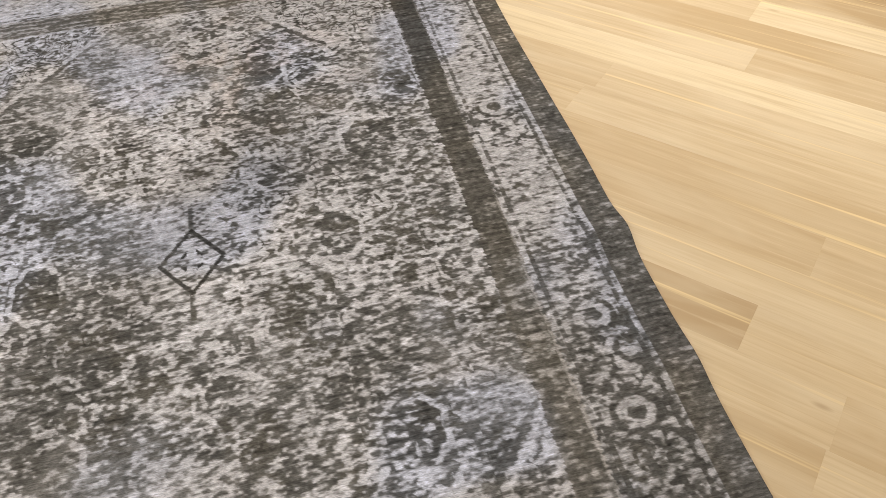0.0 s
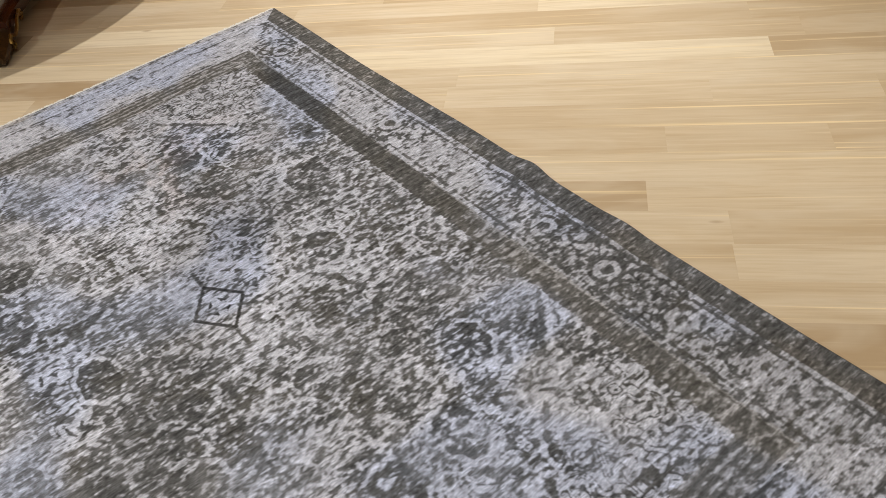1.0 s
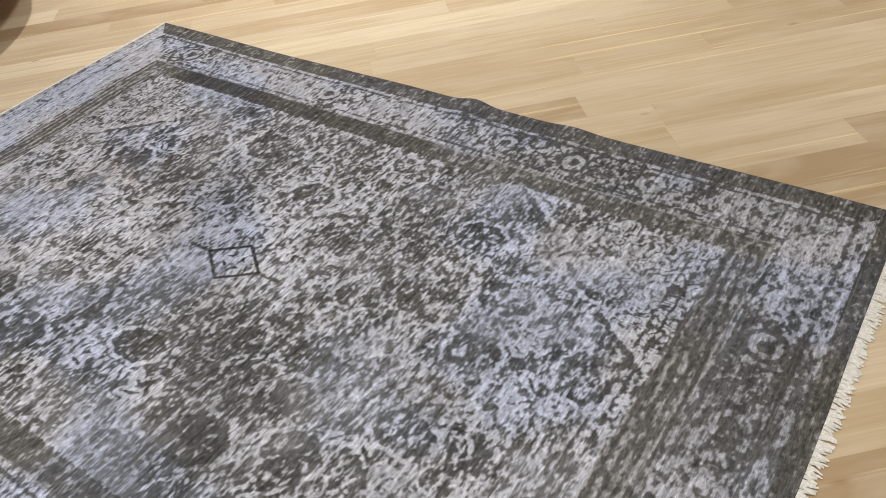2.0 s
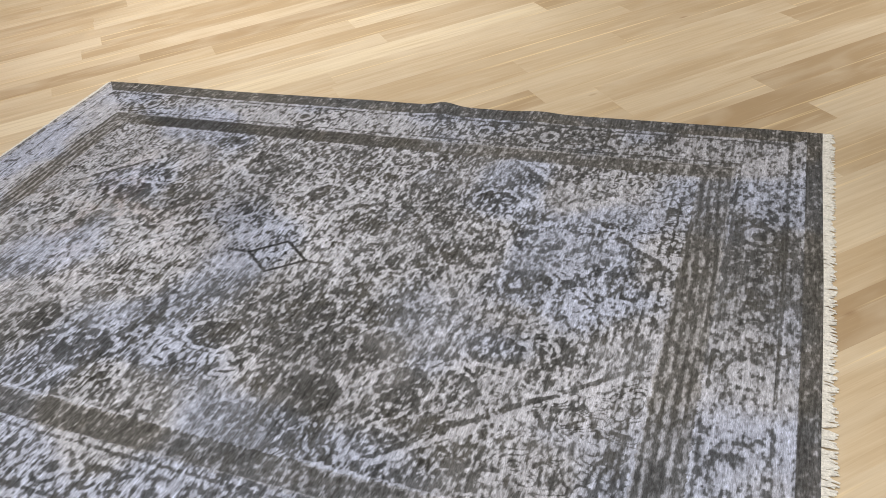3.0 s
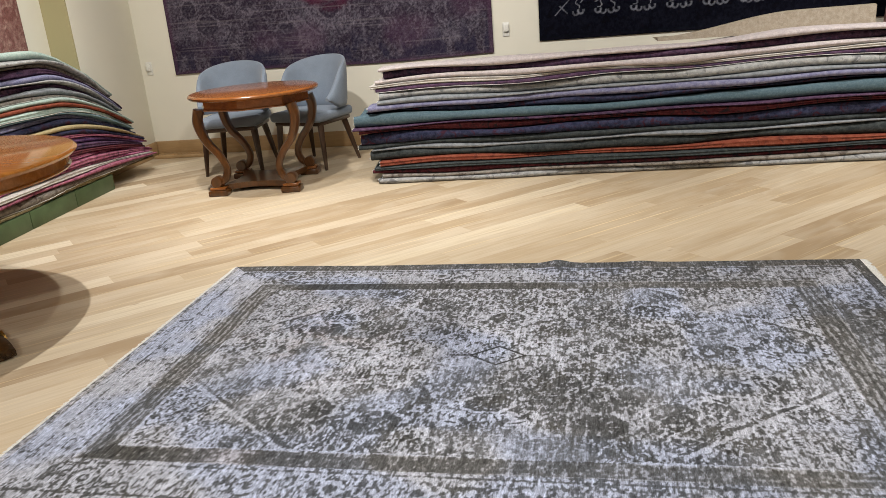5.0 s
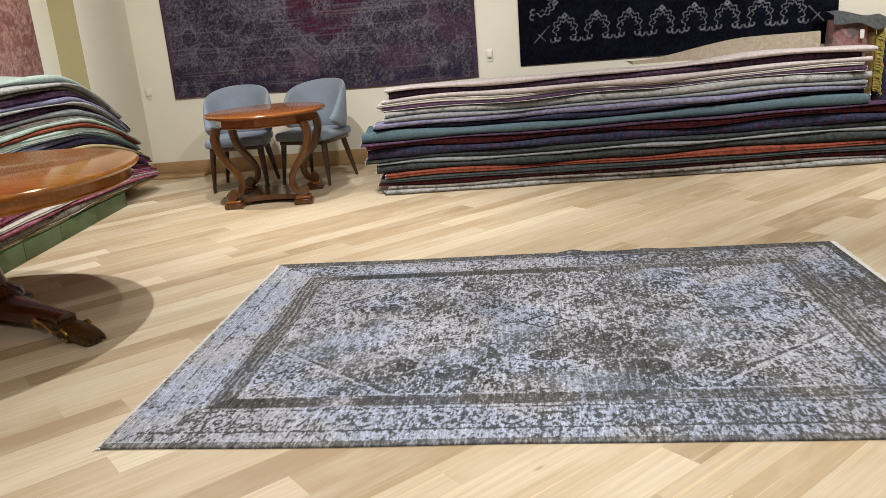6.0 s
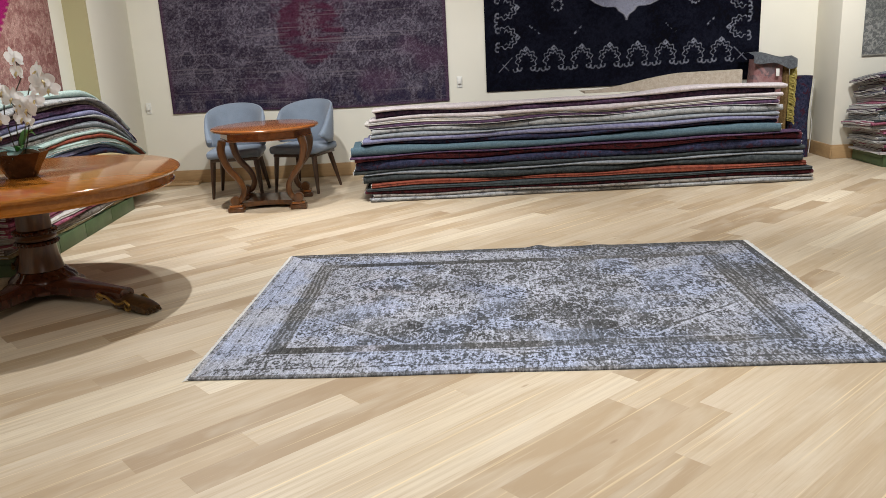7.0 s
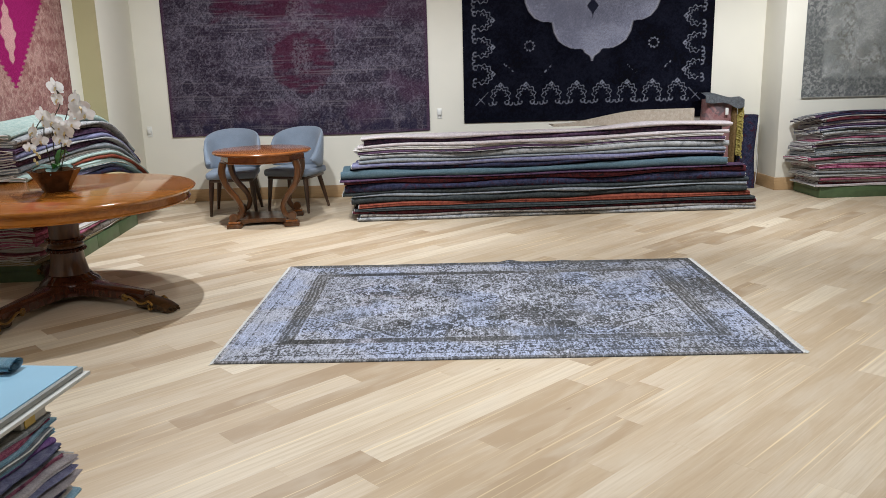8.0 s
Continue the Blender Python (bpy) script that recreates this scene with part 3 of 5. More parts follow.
    return rgb * mix((1, 1, 1), (1.05, 1.0, 0.91), np.clip(0.7 * moss + 0.6 * band + 0.9 * strip, 0, 1))


def rug_place(u, v):
    edge = v + 0.012 * (fractal(5, u, v * 0, 0.6, 1, 2) - 0.5) * (np.abs(v) / RUG_W) ** 6
    edge = edge + 0.006 * np.exp(-((u - 0.17) / 0.07) ** 2) * np.clip(v / RUG_W, 0, 1) ** 8 + 0.003 * np.exp(-((u - 0.55) / 0.07) ** 2) * np.clip(v / RUG_W, 0, 1) ** 8
    uu = u + 0.012 * (fractal(6, u * 0, v, 1, 0.5, 2) - 0.5) * (np.abs(u) / RUG_L) ** 6
    z = 0.008 + 0.004 * (fractal(9, u, v, 0.5, 0.4, 2) - 0.3)
    z = z + 0.014 * np.exp(-((u - 0.17) / 0.06) ** 2) * step(0.90, 1.05, v) + 0.006 * np.exp(-((u - 0.58) / 0.07) ** 2) * step(0.85, 1.05, v)
    return np.stack([uu, edge, z], -1)


rug = thing("area_rug", pose(0, 0, 0, 0, 0, -3.2), "distressed grey and brown oriental rug with pale fringe on oak floor", "rug")
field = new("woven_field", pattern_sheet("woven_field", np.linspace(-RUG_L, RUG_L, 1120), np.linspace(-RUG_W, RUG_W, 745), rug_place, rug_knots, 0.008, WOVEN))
field.parent = rug


def fringe(sign, length, rng):
    bm = bmesh.new()
    v = -RUG_W
    while v < RUG_W:
        w = rng.uniform(0.004, 0.007)
        reach = length * rng.uniform(0.70, 1.08)
        skew = rng.uniform(-0.016, 0.016)
        x0 = sign * (RUG_L - 0.004)
        pts = [(x0, v, 0.006), (x0 + sign * reach * 0.5, v + skew * 0.4, 0.006), (x0 + sign * reach, v + skew, 0.003)]
        sweep(bm, pts, [w, w * 1.3, w * 0.8], [0.004, rng.uniform(0.003, 0.008), 0.003], 5)
        v += w * rng.uniform(0.55, 1.0)
    return bm


rng = random.Random(4)
part("fringe", fringe(1, 0.040, rng), FRINGE, rug, "knotted off-white cotton fringe")
part("fringe", fringe(-1, 0.024, rng), FRINGE, rug, "knotted off-white cotton fringe")


# ---- rugs hung on the walls ----
def plum_knots(u, z):
    n1, n2 = fractal(201, u, z, 0.30, 0.14, 3), fractal(205, u, z, 0.014, 0.012, 3)
    lines = fractal(209, u, z, 0.7, 0.012, 2)
    cx, h = u - 1.60, z - 0.77
    pale, dark = (looked_up(sheet, np.abs(cx) * 0.85, np.abs((h * 0.62) % 1.36 - 0.68)) for sheet in field_sheets())
    drawn = 0.4 + 0.6 * step(0.35, 0.6, n1)
    rgb = mix((0.030, 0.022, 0.036), (0.135, 0.118, 0.152), step(0.30, 0.70, n2 * 0.55 + n1 * 0.35 + 0.10 * pale))
    rub = step(0.33, 0.55, fractal(213, u, z, 0.22, 0.05, 3))
    med = np.sqrt((cx / 0.36) ** 2 + ((h - 0.86) / 0.36) ** 2) + 0.25 * (n1 - 0.5) + 0.12 * (n2 - 0.5)
    upper = np.maximum(np.abs(cx) / 0.95, (1.95 - h) / 0.58) + 0.25 * (n1 - 0.5) + 0.05 * np.cos(cx * 9)
    neck = np.abs(cx) / 0.42 + 0.4 * (n1 - 0.5) + 2 * (h < 0.9)
    wine = np.maximum(np.maximum(step(1.08, 0.95, med), step(1.06, 0.96, upper)), 0.5 * step(1.1, 0.9, neck) * step(0.4, 0.6, n1))
    rgb = mix(rgb, mix((0.042, 0.007, 0.021), (0.082, 0.020, 0.042), n2), 0.85 * wine * (0.35 + 0.65 * rub))
    heart = np.sqrt((cx / 0.13) ** 2 + ((h - 0.92) / 0.26) ** 2) + 0.35 * (n2 - 0.5) + 0.12 * np.cos(8 * np.arctan2(h - 0.92, cx))
    top = np.sqrt((cx / 0.16) ** 2 + ((h - 1.42) / 0.20) ** 2) + 0.35 * (n2 - 0.5)
    rgb = mix(rgb, (0.17, 0.155, 0.18), 0.5 * np.maximum(step(1.1, 0.7, heart), step(1.1, 0.85, top)) * step(0.40, 0.55, n2))
    rgb = mix(rgb, (0.020, 0.017, 0.030), 0.60 * drawn * dark * (1 - 0.5 * wine))
    rgb = mix(rgb, (0.19, 0.175, 0.21), 0.42 * drawn * pale * step(0.40, 0.55, n2) * (1 - wine))
    rgb = mix(rgb, (0.022, 0.020, 0.045), 0.7 * step(0.45, 0.08, h) * step(0.42, 0.58, fractal(217, u, z, 0.07, 0.14, 2)))
    rgb = mix(rgb, (0.10, 0.045, 0.085), 0.35 * step(0.5, 0.75, fractal(219, u, z, 0.5, 0.4, 2)))
    rgb = mix(rgb, (0.21, 0.185, 0.205), 0.40 * step(0.68, 0.80, lines))
    edge = np.minimum(np.minimum(u, 3.10 - u), h)
    rgb = mix(rgb, (0.085, 0.04, 0.075), 0.6 * step(0.05, 0.02, edge))
    return mix(rgb, (0.35, 0.31, 0.29), 0.8 * step(0.012, 0.006, h))


def palmette(p, q, s):
    """A horseshoe of scrolls with curled feet, about 2 s wide."""
    p, q = p / s, q / s
    th = np.arctan2(q, p)
    r = np.sqrt(p * p + q * q)
    out = 0.90 + 0.09 * np.cos(th * 10 + math.pi / 2 * 3)
    line = step(0.058, 0.022, np.abs(r - out)) * (q > -0.55)
    inner = step(0.08, 0.035, np.abs(r - 0.58 - 0.09 * np.cos(th * 9))) * (q > -0.15)
    tip = step(0.12, 0.06, np.abs(np.abs(p) + np.abs(q - 0.98) - 0.18))
    feet = 0.8 * step(0.09, 0.04, np.abs(np.sqrt((np.abs(p) - 0.62) ** 2 + (q + 0.72) ** 2) - 0.20)) * (q < -0.62)
    feet2 = 0.7 * step(0.08, 0.04, np.abs(np.sqrt((np.abs(p) - 0.98) ** 2 + (q + 0.80) ** 2) - 0.20)) * (q < -0.72)
    return np.clip(line + 0.8 * inner + tip + feet + feet2, 0, 1)


def night_knots(u, z):
    n1, n2 = fractal(301, u, z, 0.35, 0.25, 3), fractal(305, u, z, 0.02, 0.02, 3)
    rgb = mix((0.0022, 0.0025, 0.006), (0.0095, 0.0105, 0.019), step(0.3, 0.75, n2 * 0.5 + n1 * 0.5))
    h = z - 0.86
    cu = u - 1.557
    ink = np.zeros_like(u)
    for k in range(8):
        ink = np.maximum(ink, palmette(u - (0.447 + k * 0.309), h - 0.325, 0.122))
    for k in range(6):
        zz = 0.575 + k * 0.312
        for x0, sgn in ((0.235, 1), (2.81, -1)):
            ink = np.maximum(ink, palmette(h - zz, sgn * (u - x0), 0.125))
    for x0, sgn in ((0.235, 1), (2.81, -1)):
        a, b = (u - x0) * sgn, h - 0.27
        ink = np.maximum(ink, 0.7 * step(0.009, 0.004, np.abs(np.abs(a + 0.03) - np.abs(b))) * (np.abs(a + b) < 0.15) * (np.abs(a - b) < 0.07))
    for x0, z0 in ((0.798, 0.893), (2.302, 0.90)):
        a, b = u - x0, h - z0
        r, th = np.sqrt(a * a + b * b), np.arctan2(b, a)
        ink = np.maximum(ink, step(0.012, 0.006, np.abs(r - 0.052 - 0.008 * np.cos(9 * th))) * (np.cos(9 * th) > -0.5))
    for x0, z0, slope in ((0.55, 0.64, -1), (2.48, 0.64, 1), (1.0, 0.60, 1), (2.05, 0.60, -1)):
        a, b = u - x0, h - z0
        ink = np.maximum(ink, step(0.016, 0.008, np.abs(b - slope * a * 0.9)) * (np.abs(a) < 0.06) * step(0.5, 0.6, lattice(311, u, z, 0.02, 0.02)))
    rub = 0.45 + 0.55 * step(0.3, 0.55, n2)
    rgb = mix(rgb, (0.28, 0.29, 0.35), ink * rub * 0.75)
    half = np.interp(h - 0.04, [0.68, 0.72, 0.76, 0.80, 0.81, 0.85, 0.90, 1.0, 1.12, 1.13, 1.17, 1.25, 1.35, 1.6, 2.2], [0, 0.02, 0.08, 0.105, 0.24, 0.33, 0.40, 0.455, 0.48, 0.60, 0.69, 0.76, 0.80, 0.82, 0.82])
    a = np.abs(cu)
    inside = step(0.006, -0.006, a - half) * (h > 0.72)
    med = mix((0.18, 0.185, 0.25), (0.28, 0.29, 0.37), step(0.3, 0.7, n1 * 0.6 + n2 * 0.4))
    rgb = mix(rgb, med, inside)
    rgb = mix(rgb, (0.40, 0.40, 0.46), 0.5 * step(0.018, 0.008, np.abs(a - half)) * (h > 0.70))
    drop = np.abs(cu) / 0.06 + np.abs(h - 1.34) / 0.13
    return mix(rgb, (0.02, 0.022, 0.04), step(1.05, 0.95, drop + 0.15 * np.cos(40 * h)))


def sage_knots(u, z):
    n1, n2 = fractal(401, u, z, 0.22, 0.18, 3), fractal(405, u, z, 0.022, 0.02, 3)
    h = z - 1.07
    rgb = mix((0.26, 0.27, 0.255), (0.39, 0.395, 0.375), step(0.35, 0.68, n1))
    border = step(0.26, 0.20, np.minimum(u, h))
    rgb = mix(rgb, (0.075, 0.072, 0.066), border * (0.28 + 0.62 * step(0.46, 0.53, n2)))
    pale, dark = (looked_up(sheet, np.abs(u - 1.15), np.abs((h * 0.8) % 1.4 - 0.7)) for sheet in field_sheets())
    ring = np.exp(-((np.minimum(u, h * 1.1) - 0.48) / 0.16) ** 2) + 0.5 * step(0.5, 0.62, fractal(409, u, z, 0.25, 0.2, 2))
    rgb = mix(rgb, (0.13, 0.115, 0.085), np.clip(0.75 * ring, 0, 0.8) * np.clip(pale * step(0.40, 0.52, n2) + 0.6 * dark, 0, 1) * (1 - border))
    rgb = mix(rgb, (0.22, 0.24, 0.25), 0.35 * step(0.42, 0.58, n2))
    return mix(rgb, (0.42, 0.40, 0.34), 0.8 * step(0.014, 0.008, h))


def rose_knots(u, z):
    n1, n2 = fractal(501, u, z, 0.30, 0.12, 3), fractal(505, u, z, 0.03, 0.03, 3)
    h = z - 1.12
    rgb = mix((0.21, 0.095, 0.085), (0.36, 0.215, 0.185), step(0.3, 0.7, n1 * 0.4 + n2 * 0.6))
    zig = 0.02 * np.sign(np.sin(h * 2 * math.pi / 0.05))
    loz = np.abs(u - 0.95) / 1.0 + np.abs(h - 1.40) / 1.09
    rgb = mix(rgb, (0.235, 0.012, 0.090), step(1.01, 0.98, loz + zig))
    core = np.abs(u - 0.95) / 0.13 + np.abs(h - 0.80) / 0.30
    rgb = mix(rgb, (0.50, 0.30, 0.27), 0.8 * step(1.02, 0.95, core + 0.1 * np.cos(h * 60)))
    rows = step(0.25, 0.22, h) + step(0.012, 0.006, np.abs(h - 0.27))
    rgb = mix(rgb, (0.25, 0.13, 0.12), 0.45 * np.clip(rows, 0, 1) * step(0.4, 0.6, 0.5 + 0.5 * np.sin(u * 2 * math.pi / 0.05) * np.sin(h * 2 * math.pi / 0.06) + 0.2 * (n2 - 0.5)))
    vines = step(0.12, 0.05, np.abs(((fractal(509, u, z, 0.12, 0.14, 2) * 7) % 1) - 0.5)) * step(1.0, 1.05, loz)
    rgb = mix(rgb, (0.27, 0.13, 0.11), 0.4 * vines)
    pale, dark = (looked_up(sheet, np.abs(u - 0.95), np.abs((h * 0.9) % 1.4 - 0.7)) for sheet in field_sheets())
    drawn = step(0.98, 1.06, loz)
    rgb = mix(rgb, (0.44, 0.30, 0.25), 0.55 * pale * drawn * step(0.38, 0.52, n2))
    return mix(rgb, (0.17, 0.065, 0.06), 0.45 * dark * drawn)


def hang(name, width, z0, z1, knots, m, label, seed, size=0.012, sag=0.0):
    """A rug hung flat against a wall; u runs along the wall from m."""
    def place(u, z):
        y = -0.014 - 0.010 * fractal(seed, u, z, 0.7, 1.2, 2) * step(z1, z0, z)
        drop = sag * np.sin(np.clip(u / width, 0, 1) * math.pi * 2 + 0.6) * step(z0 + 0.6, z0, z)
        return np.stack([u, y, z + drop], -1)
    us = np.linspace(0, width, int(width / size))
    zs = np.linspace(z0, z1, int((z1 - z0) / size))
    ob = new(name, pattern_sheet(name, us, zs, place, knots, 0.010, HANGING))
    ob.matrix_world = m
    return tagged(ob, label, "rug", "hung rugs")


hang("hanging_rug", 3.10, 0.78, 3.0, plum_knots, pose(-3.385, WALL_Y, 0), "faded plum and grey rug hung flat on the cream wall", 601, 0.0075, 0.014)
hang("hanging_rug", 3.03, 0.86, 3.0, night_knots, pose(0.135, WALL_Y, 0), "black rug with lavender medallion and pale scroll border on the wall", 605, 0.0068)
hang("hanging_rug", 2.30, 1.07, 3.0, sage_knots, pose(4.035, PIER_Y, 0), "pale sage green floral rug hung above a rug stack", 609, 0.0095)
hang("hanging_rug", 2.10, 1.12, 3.0, rose_knots, pose(RECESS_X, 1.20, 0, 0, 0, 90), "salmon pink rug with a magenta lozenge, hung on the wall", 613, 0.010)

# ---- folded rugs in stacks ----
PILES = {
    "stone": pile_material("stone_pile", (0.27, 0.28, 0.28), (0.46, 0.46, 0.46), (0.18, 0.18, 0.19)),
    "wine": pile_material("wine_pile", (0.085, 0.016, 0.026), (0.17, 0.05, 0.06), (0.04, 0.03, 0.04)),
    "cream": pile_material("cream_pile", (0.46, 0.43, 0.40), (0.64, 0.61, 0.57)),
    "coal": pile_material("coal_pile", (0.028, 0.035, 0.038), (0.075, 0.085, 0.088)),
    "rust": pile_material("rust_pile", (0.20, 0.044, 0.026), (0.29, 0.088, 0.055), (0.13, 0.035, 0.026)),
    "slate": pile_material("slate_pile", (0.17, 0.185, 0.205), (0.31, 0.33, 0.355)),
    "navy": pile_material("navy_pile", (0.014, 0.018, 0.042), (0.055, 0.058, 0.11), (0.06, 0.02, 0.035)),
    "plum": pile_material("plum_pile", (0.045, 0.020, 0.048), (0.13, 0.075, 0.13), (0.035, 0.03, 0.06)),
    "teal": pile_material("teal_pile", (0.072, 0.122, 0.150), (0.12, 0.178, 0.212), None, 60.0),
    "lavender": pile_material("lavender_pile", (0.14, 0.14, 0.25), (0.28, 0.28, 0.40)),
    "taupe": pile_material("taupe_pile", (0.19, 0.17, 0.15), (0.34, 0.31, 0.28), (0.12, 0.10, 0.09)),
    "blush": pile_material("blush_pile", (0.43, 0.38, 0.385), (0.60, 0.54, 0.54)),
    "rose": pile_material("rose_pile", (0.30, 0.07, 0.13), (0.45, 0.19, 0.25), (0.17, 0.06, 0.10)),
    "mint": pile_material("mint_pile", (0.27, 0.38, 0.34), (0.44, 0.52, 0.48)),
    "sky": pile_material("sky_pile", (0.20, 0.37, 0.47), (0.38, 0.53, 0.62)),
    "olive": pile_material("olive_pile", (0.11, 0.11, 0.06), (0.22, 0.21, 0.12)),
    "gold": pile_material("gold_pile", (0.34, 0.27, 0.13), (0.48, 0.40, 0.25)),
    "pink": pile_material("pink_pile", (0.46, 0.11, 0.24), (0.60, 0.27, 0.38), (0.30, 0.05, 0.14)),
    "violet": pile_material("violet_pile", (0.18, 0.08, 0.28), (0.33, 0.20, 0.43)),
}
TONES = {"stone": "stone grey", "wine": "wine red", "cream": "cream", "coal": "charcoal", "rust": "rust red", "slate": "slate blue-grey", "navy": "navy blue",
         "plum": "dark plum", "teal": "teal", "lavender": "lavender", "taupe": "taupe brown", "blush": "pale blush", "rose": "rose red", "mint": "mint green",
         "sky": "pale blue", "olive": "olive green", "gold": "golden beige", "pink": "bright pink", "violet": "violet"}


def folded_mesh(ss, lower, upper, front, back, groove=0.0):
    """A folded rug: along s, from depth front(s) to back(s), between heights lower(s, d) and upper(s, d); its fold is round."""
    bm = bmesh.new()
    rings = []
    for s in ss:
        f, b = front(s), back(s)
        ring = []
        hh = max(0.006, (upper(s, f) - lower(s, f)) / 2)
        for k in range(7):
            a = math.pi / 2 - math.pi * k / 6
            d = f + min(0.03, hh * 1.2) * (1 - math.cos(a)) + (groove if k == 3 else 0.0)
            zl, zu = lower(s, f + hh), upper(s, f + hh)
            ring.append((s, d, (zl + zu) / 2 + (zu - zl) / 2 * math.sin(a)))
        for t in (0.12, 0.24, 0.37, 0.50, 0.64, 0.80):
            d = f + (b - f) * t
            ring.append((s, d, lower(s, d)))
        ring.append((s, b, lower(s, b)))
        ring.append((s, b, upper(s, b)))
        for t in (0.80, 0.64, 0.50, 0.37, 0.24, 0.12):
            d = f + (b - f) * t
            ring.append((s, d, upper(s, d)))
        rings.append([bm.verts.new(p) for p in ring])
    n = len(rings[0])
    for a, b in zip(rings, rings[1:]):
        for k in range(n):
            j = (k + 1) % n
            bm.faces.new((a[k], a[j], b[j], b[k]))
    bm.faces.new(rings[0][::-1])
    bm.faces.new(rings[-1])
    return bm


def end_ply(bm, s, sign, f, b, lower, upper, rng, share):
    """The pale overcast edges that show where a folded rug ends."""
    pts = [(s + sign * rng.uniform(0.0, 0.012), f + 0.02 + (b - f - 0.04) * t, lower(s, f + (b - f) * t) * (1 - share) + upper(s, f + (b - f) * t) * share + rng.uniform(-0.004, 0.004)) for t in (0, 0.08, 0.17, 0.26, 0.36, 0.47, 0.6, 0.75, 1)]
    w = min(0.011, 0.3 * (upper(s, f) - lower(s, f)))
    sweep(bm, pts, [w] * 9, [w] * 9, 5)


def stack(m, layers, z0, length, depth, group, seed, wave=0.02, droop=None, start=None, finish=None, ahead=None, rough=0.002, tilt=0.0, pitch=0.11, jitter=0.035, spread=0.035, selvage=0.3, plain=0.0, grooves=(0.0, 0.010, 0.014)):
    """Rugs folded and piled; s runs along x of m, depth along y. Layers: (tone, thickness)."""
    rng, seam = random.Random(seed), random.Random(seed + 1)
    top = lambda s, d: z0
    grown = z0
    total = sum(h for _, h in layers)
    for i, (tone, h) in enumerate(layers):
        ph, k = rng.uniform(0, 6.3), rng.uniform(1.6, 4.2)
        ph2, k2 = rng.uniform(0, 6.3), rng.uniform(3.5, 8.0)
        lift = (grown - z0) / total
        s0 = (start(lift) if start else 0) + rng.uniform(-jitter, jitter)
        s1 = (finish(lift) if finish else length) + rng.uniform(-jitter, jitter)
        low = top

        def high(s, d, h=h, z=grown + h, ph=ph, k=k, ph2=ph2, k2=k2):
            return z + h * wave * (8 * math.sin(k * s + ph) + 5 * math.sin(k2 * s + ph2)) + 0.3 * h * math.sin(11 * d + ph + ph2)

        off = rng.uniform(-spread, spread) + (ahead(lift) if ahead else 0)
        p3 = rng.uniform(0, 6.3)

        def front(s, off=off, p3=p3):
            return off + 0.012 * math.sin(2.1 * s + p3) + 0.007 * math.sin(7 * s + p3) + rough * (math.sin(19 * s + 2 * p3) + 0.7 * math.sin(41 * s + 3 * p3))

        def back(s):
            return depth(s) if callable(depth) else depth

        n = max(10, int((s1 - s0) / pitch))
        ss = [s0 + (s1 - s0) * j / n for j in range(n + 1)]
        fall = droop or (lambda s, z: z)
        shown = lambda s, d, fn=low: fall(s, fn(s, d)) * (1 - tilt * max(0.0, d - 0.05))
        upper = lambda s, d, fn=high: fall(s, fn(s, d) - 0.10 * h) * (1 - tilt * max(0.0, d - 0.05))
        bm = folded_mesh(ss, shown, upper, front, back, rng.choice(grooves))
        ob = thing("folded_rug", m, TONES[tone] + " rug folded in a tall stack of rugs", "rug", group)
        body = part("folded_body", bm, PILES[tone], ob)
        for s_end, sign in ((s0, -1), (s1, 1)):
            for share in (0.26, 0.74):
                edge = bmesh.new()
                end_ply(edge, s_end, sign, front(s_end), back(s_end), shown, upper, rng, share)
                part("bound_edge", edge, FRINGE, ob, "pale overcast edge")
        if seam.random() < selvage and lift >= plain:
            edge = bmesh.new()
            share = seam.choice((0.10, 0.5, 0.88))
            pts = [(s, front(s) - 0.002 + (0.014 if share == 0.5 else 0.005), shown(s, front(s)) * (1 - share) + upper(s, front(s)) * share) for s in ss]
            sweep(edge, pts, [0.0042] * len(pts), [0.0042] * len(pts), 5)
            part("selvage", edge, FRINGE, ob, "pale overcast edge")
        top = high
        grown += h
    return top


MAIN = [("stone", .034), ("taupe", .036), ("wine", .032), ("coal", .040), ("rust", .050), ("coal", .040), ("slate", .050), ("coal", .034), ("navy", .050), ("wine", .046),
        ("plum", .030), ("teal", .085), ("navy", .028), ("lavender", .046), ("slate", .034), ("stone", .046), ("plum", .034), ("cream", .048), ("blush", .036), ("plum", .030), ("blush", .046)]
stack(pose(-1.2, 2.96, 0), MAIN, 0.004, 4.24, 0.85, "main rug stack", 11, 0.020, tilt=0.10, pitch=0.06, jitter=0.05, spread=0.022, selvage=0.12, plain=0.5, grooves=(0.0, 0.0, 0.0, 0.008), droop=lambda s, z: z * (0.955 + 0.085 * min(1.0, max(0.0, s / 2.6)) + 0.018 * math.sin(1.9 * s + 0.6) + 0.010 * math.sin(4.3 * s)),
      start=lambda f: 0.10 - 0.14 * math.exp(-((f - 0.42) / 0.18) ** 2) + 0.16 * max(0, f - 0.6),
      finish=lambda f: 4.26 - 0.30 * f if f < 0.5 else 3.86 + 0.10 * f,
      ahead=lambda f: 0.02 + 0.07 * f)

LEFT = [("gold", .036), ("taupe", .040), ("rose", .042), ("cream", .030), ("pink", .046), ("rose", .040), ("pink", .046), ("wine", .038), ("plum", .046), ("violet", .044), ("rose", .036), ("navy", .044),
        ("gold", .026), ("navy", .044), ("lavender", .042), ("sky", .040), ("mint", .034), ("rust", .036), ("mint", .028), ("taupe", .046), ("slate", .036), ("plum", .042), ("stone", .034), ("lavender", .044),
        ("plum", .042), ("taupe", .044), ("stone", .042), ("mint", .046)]


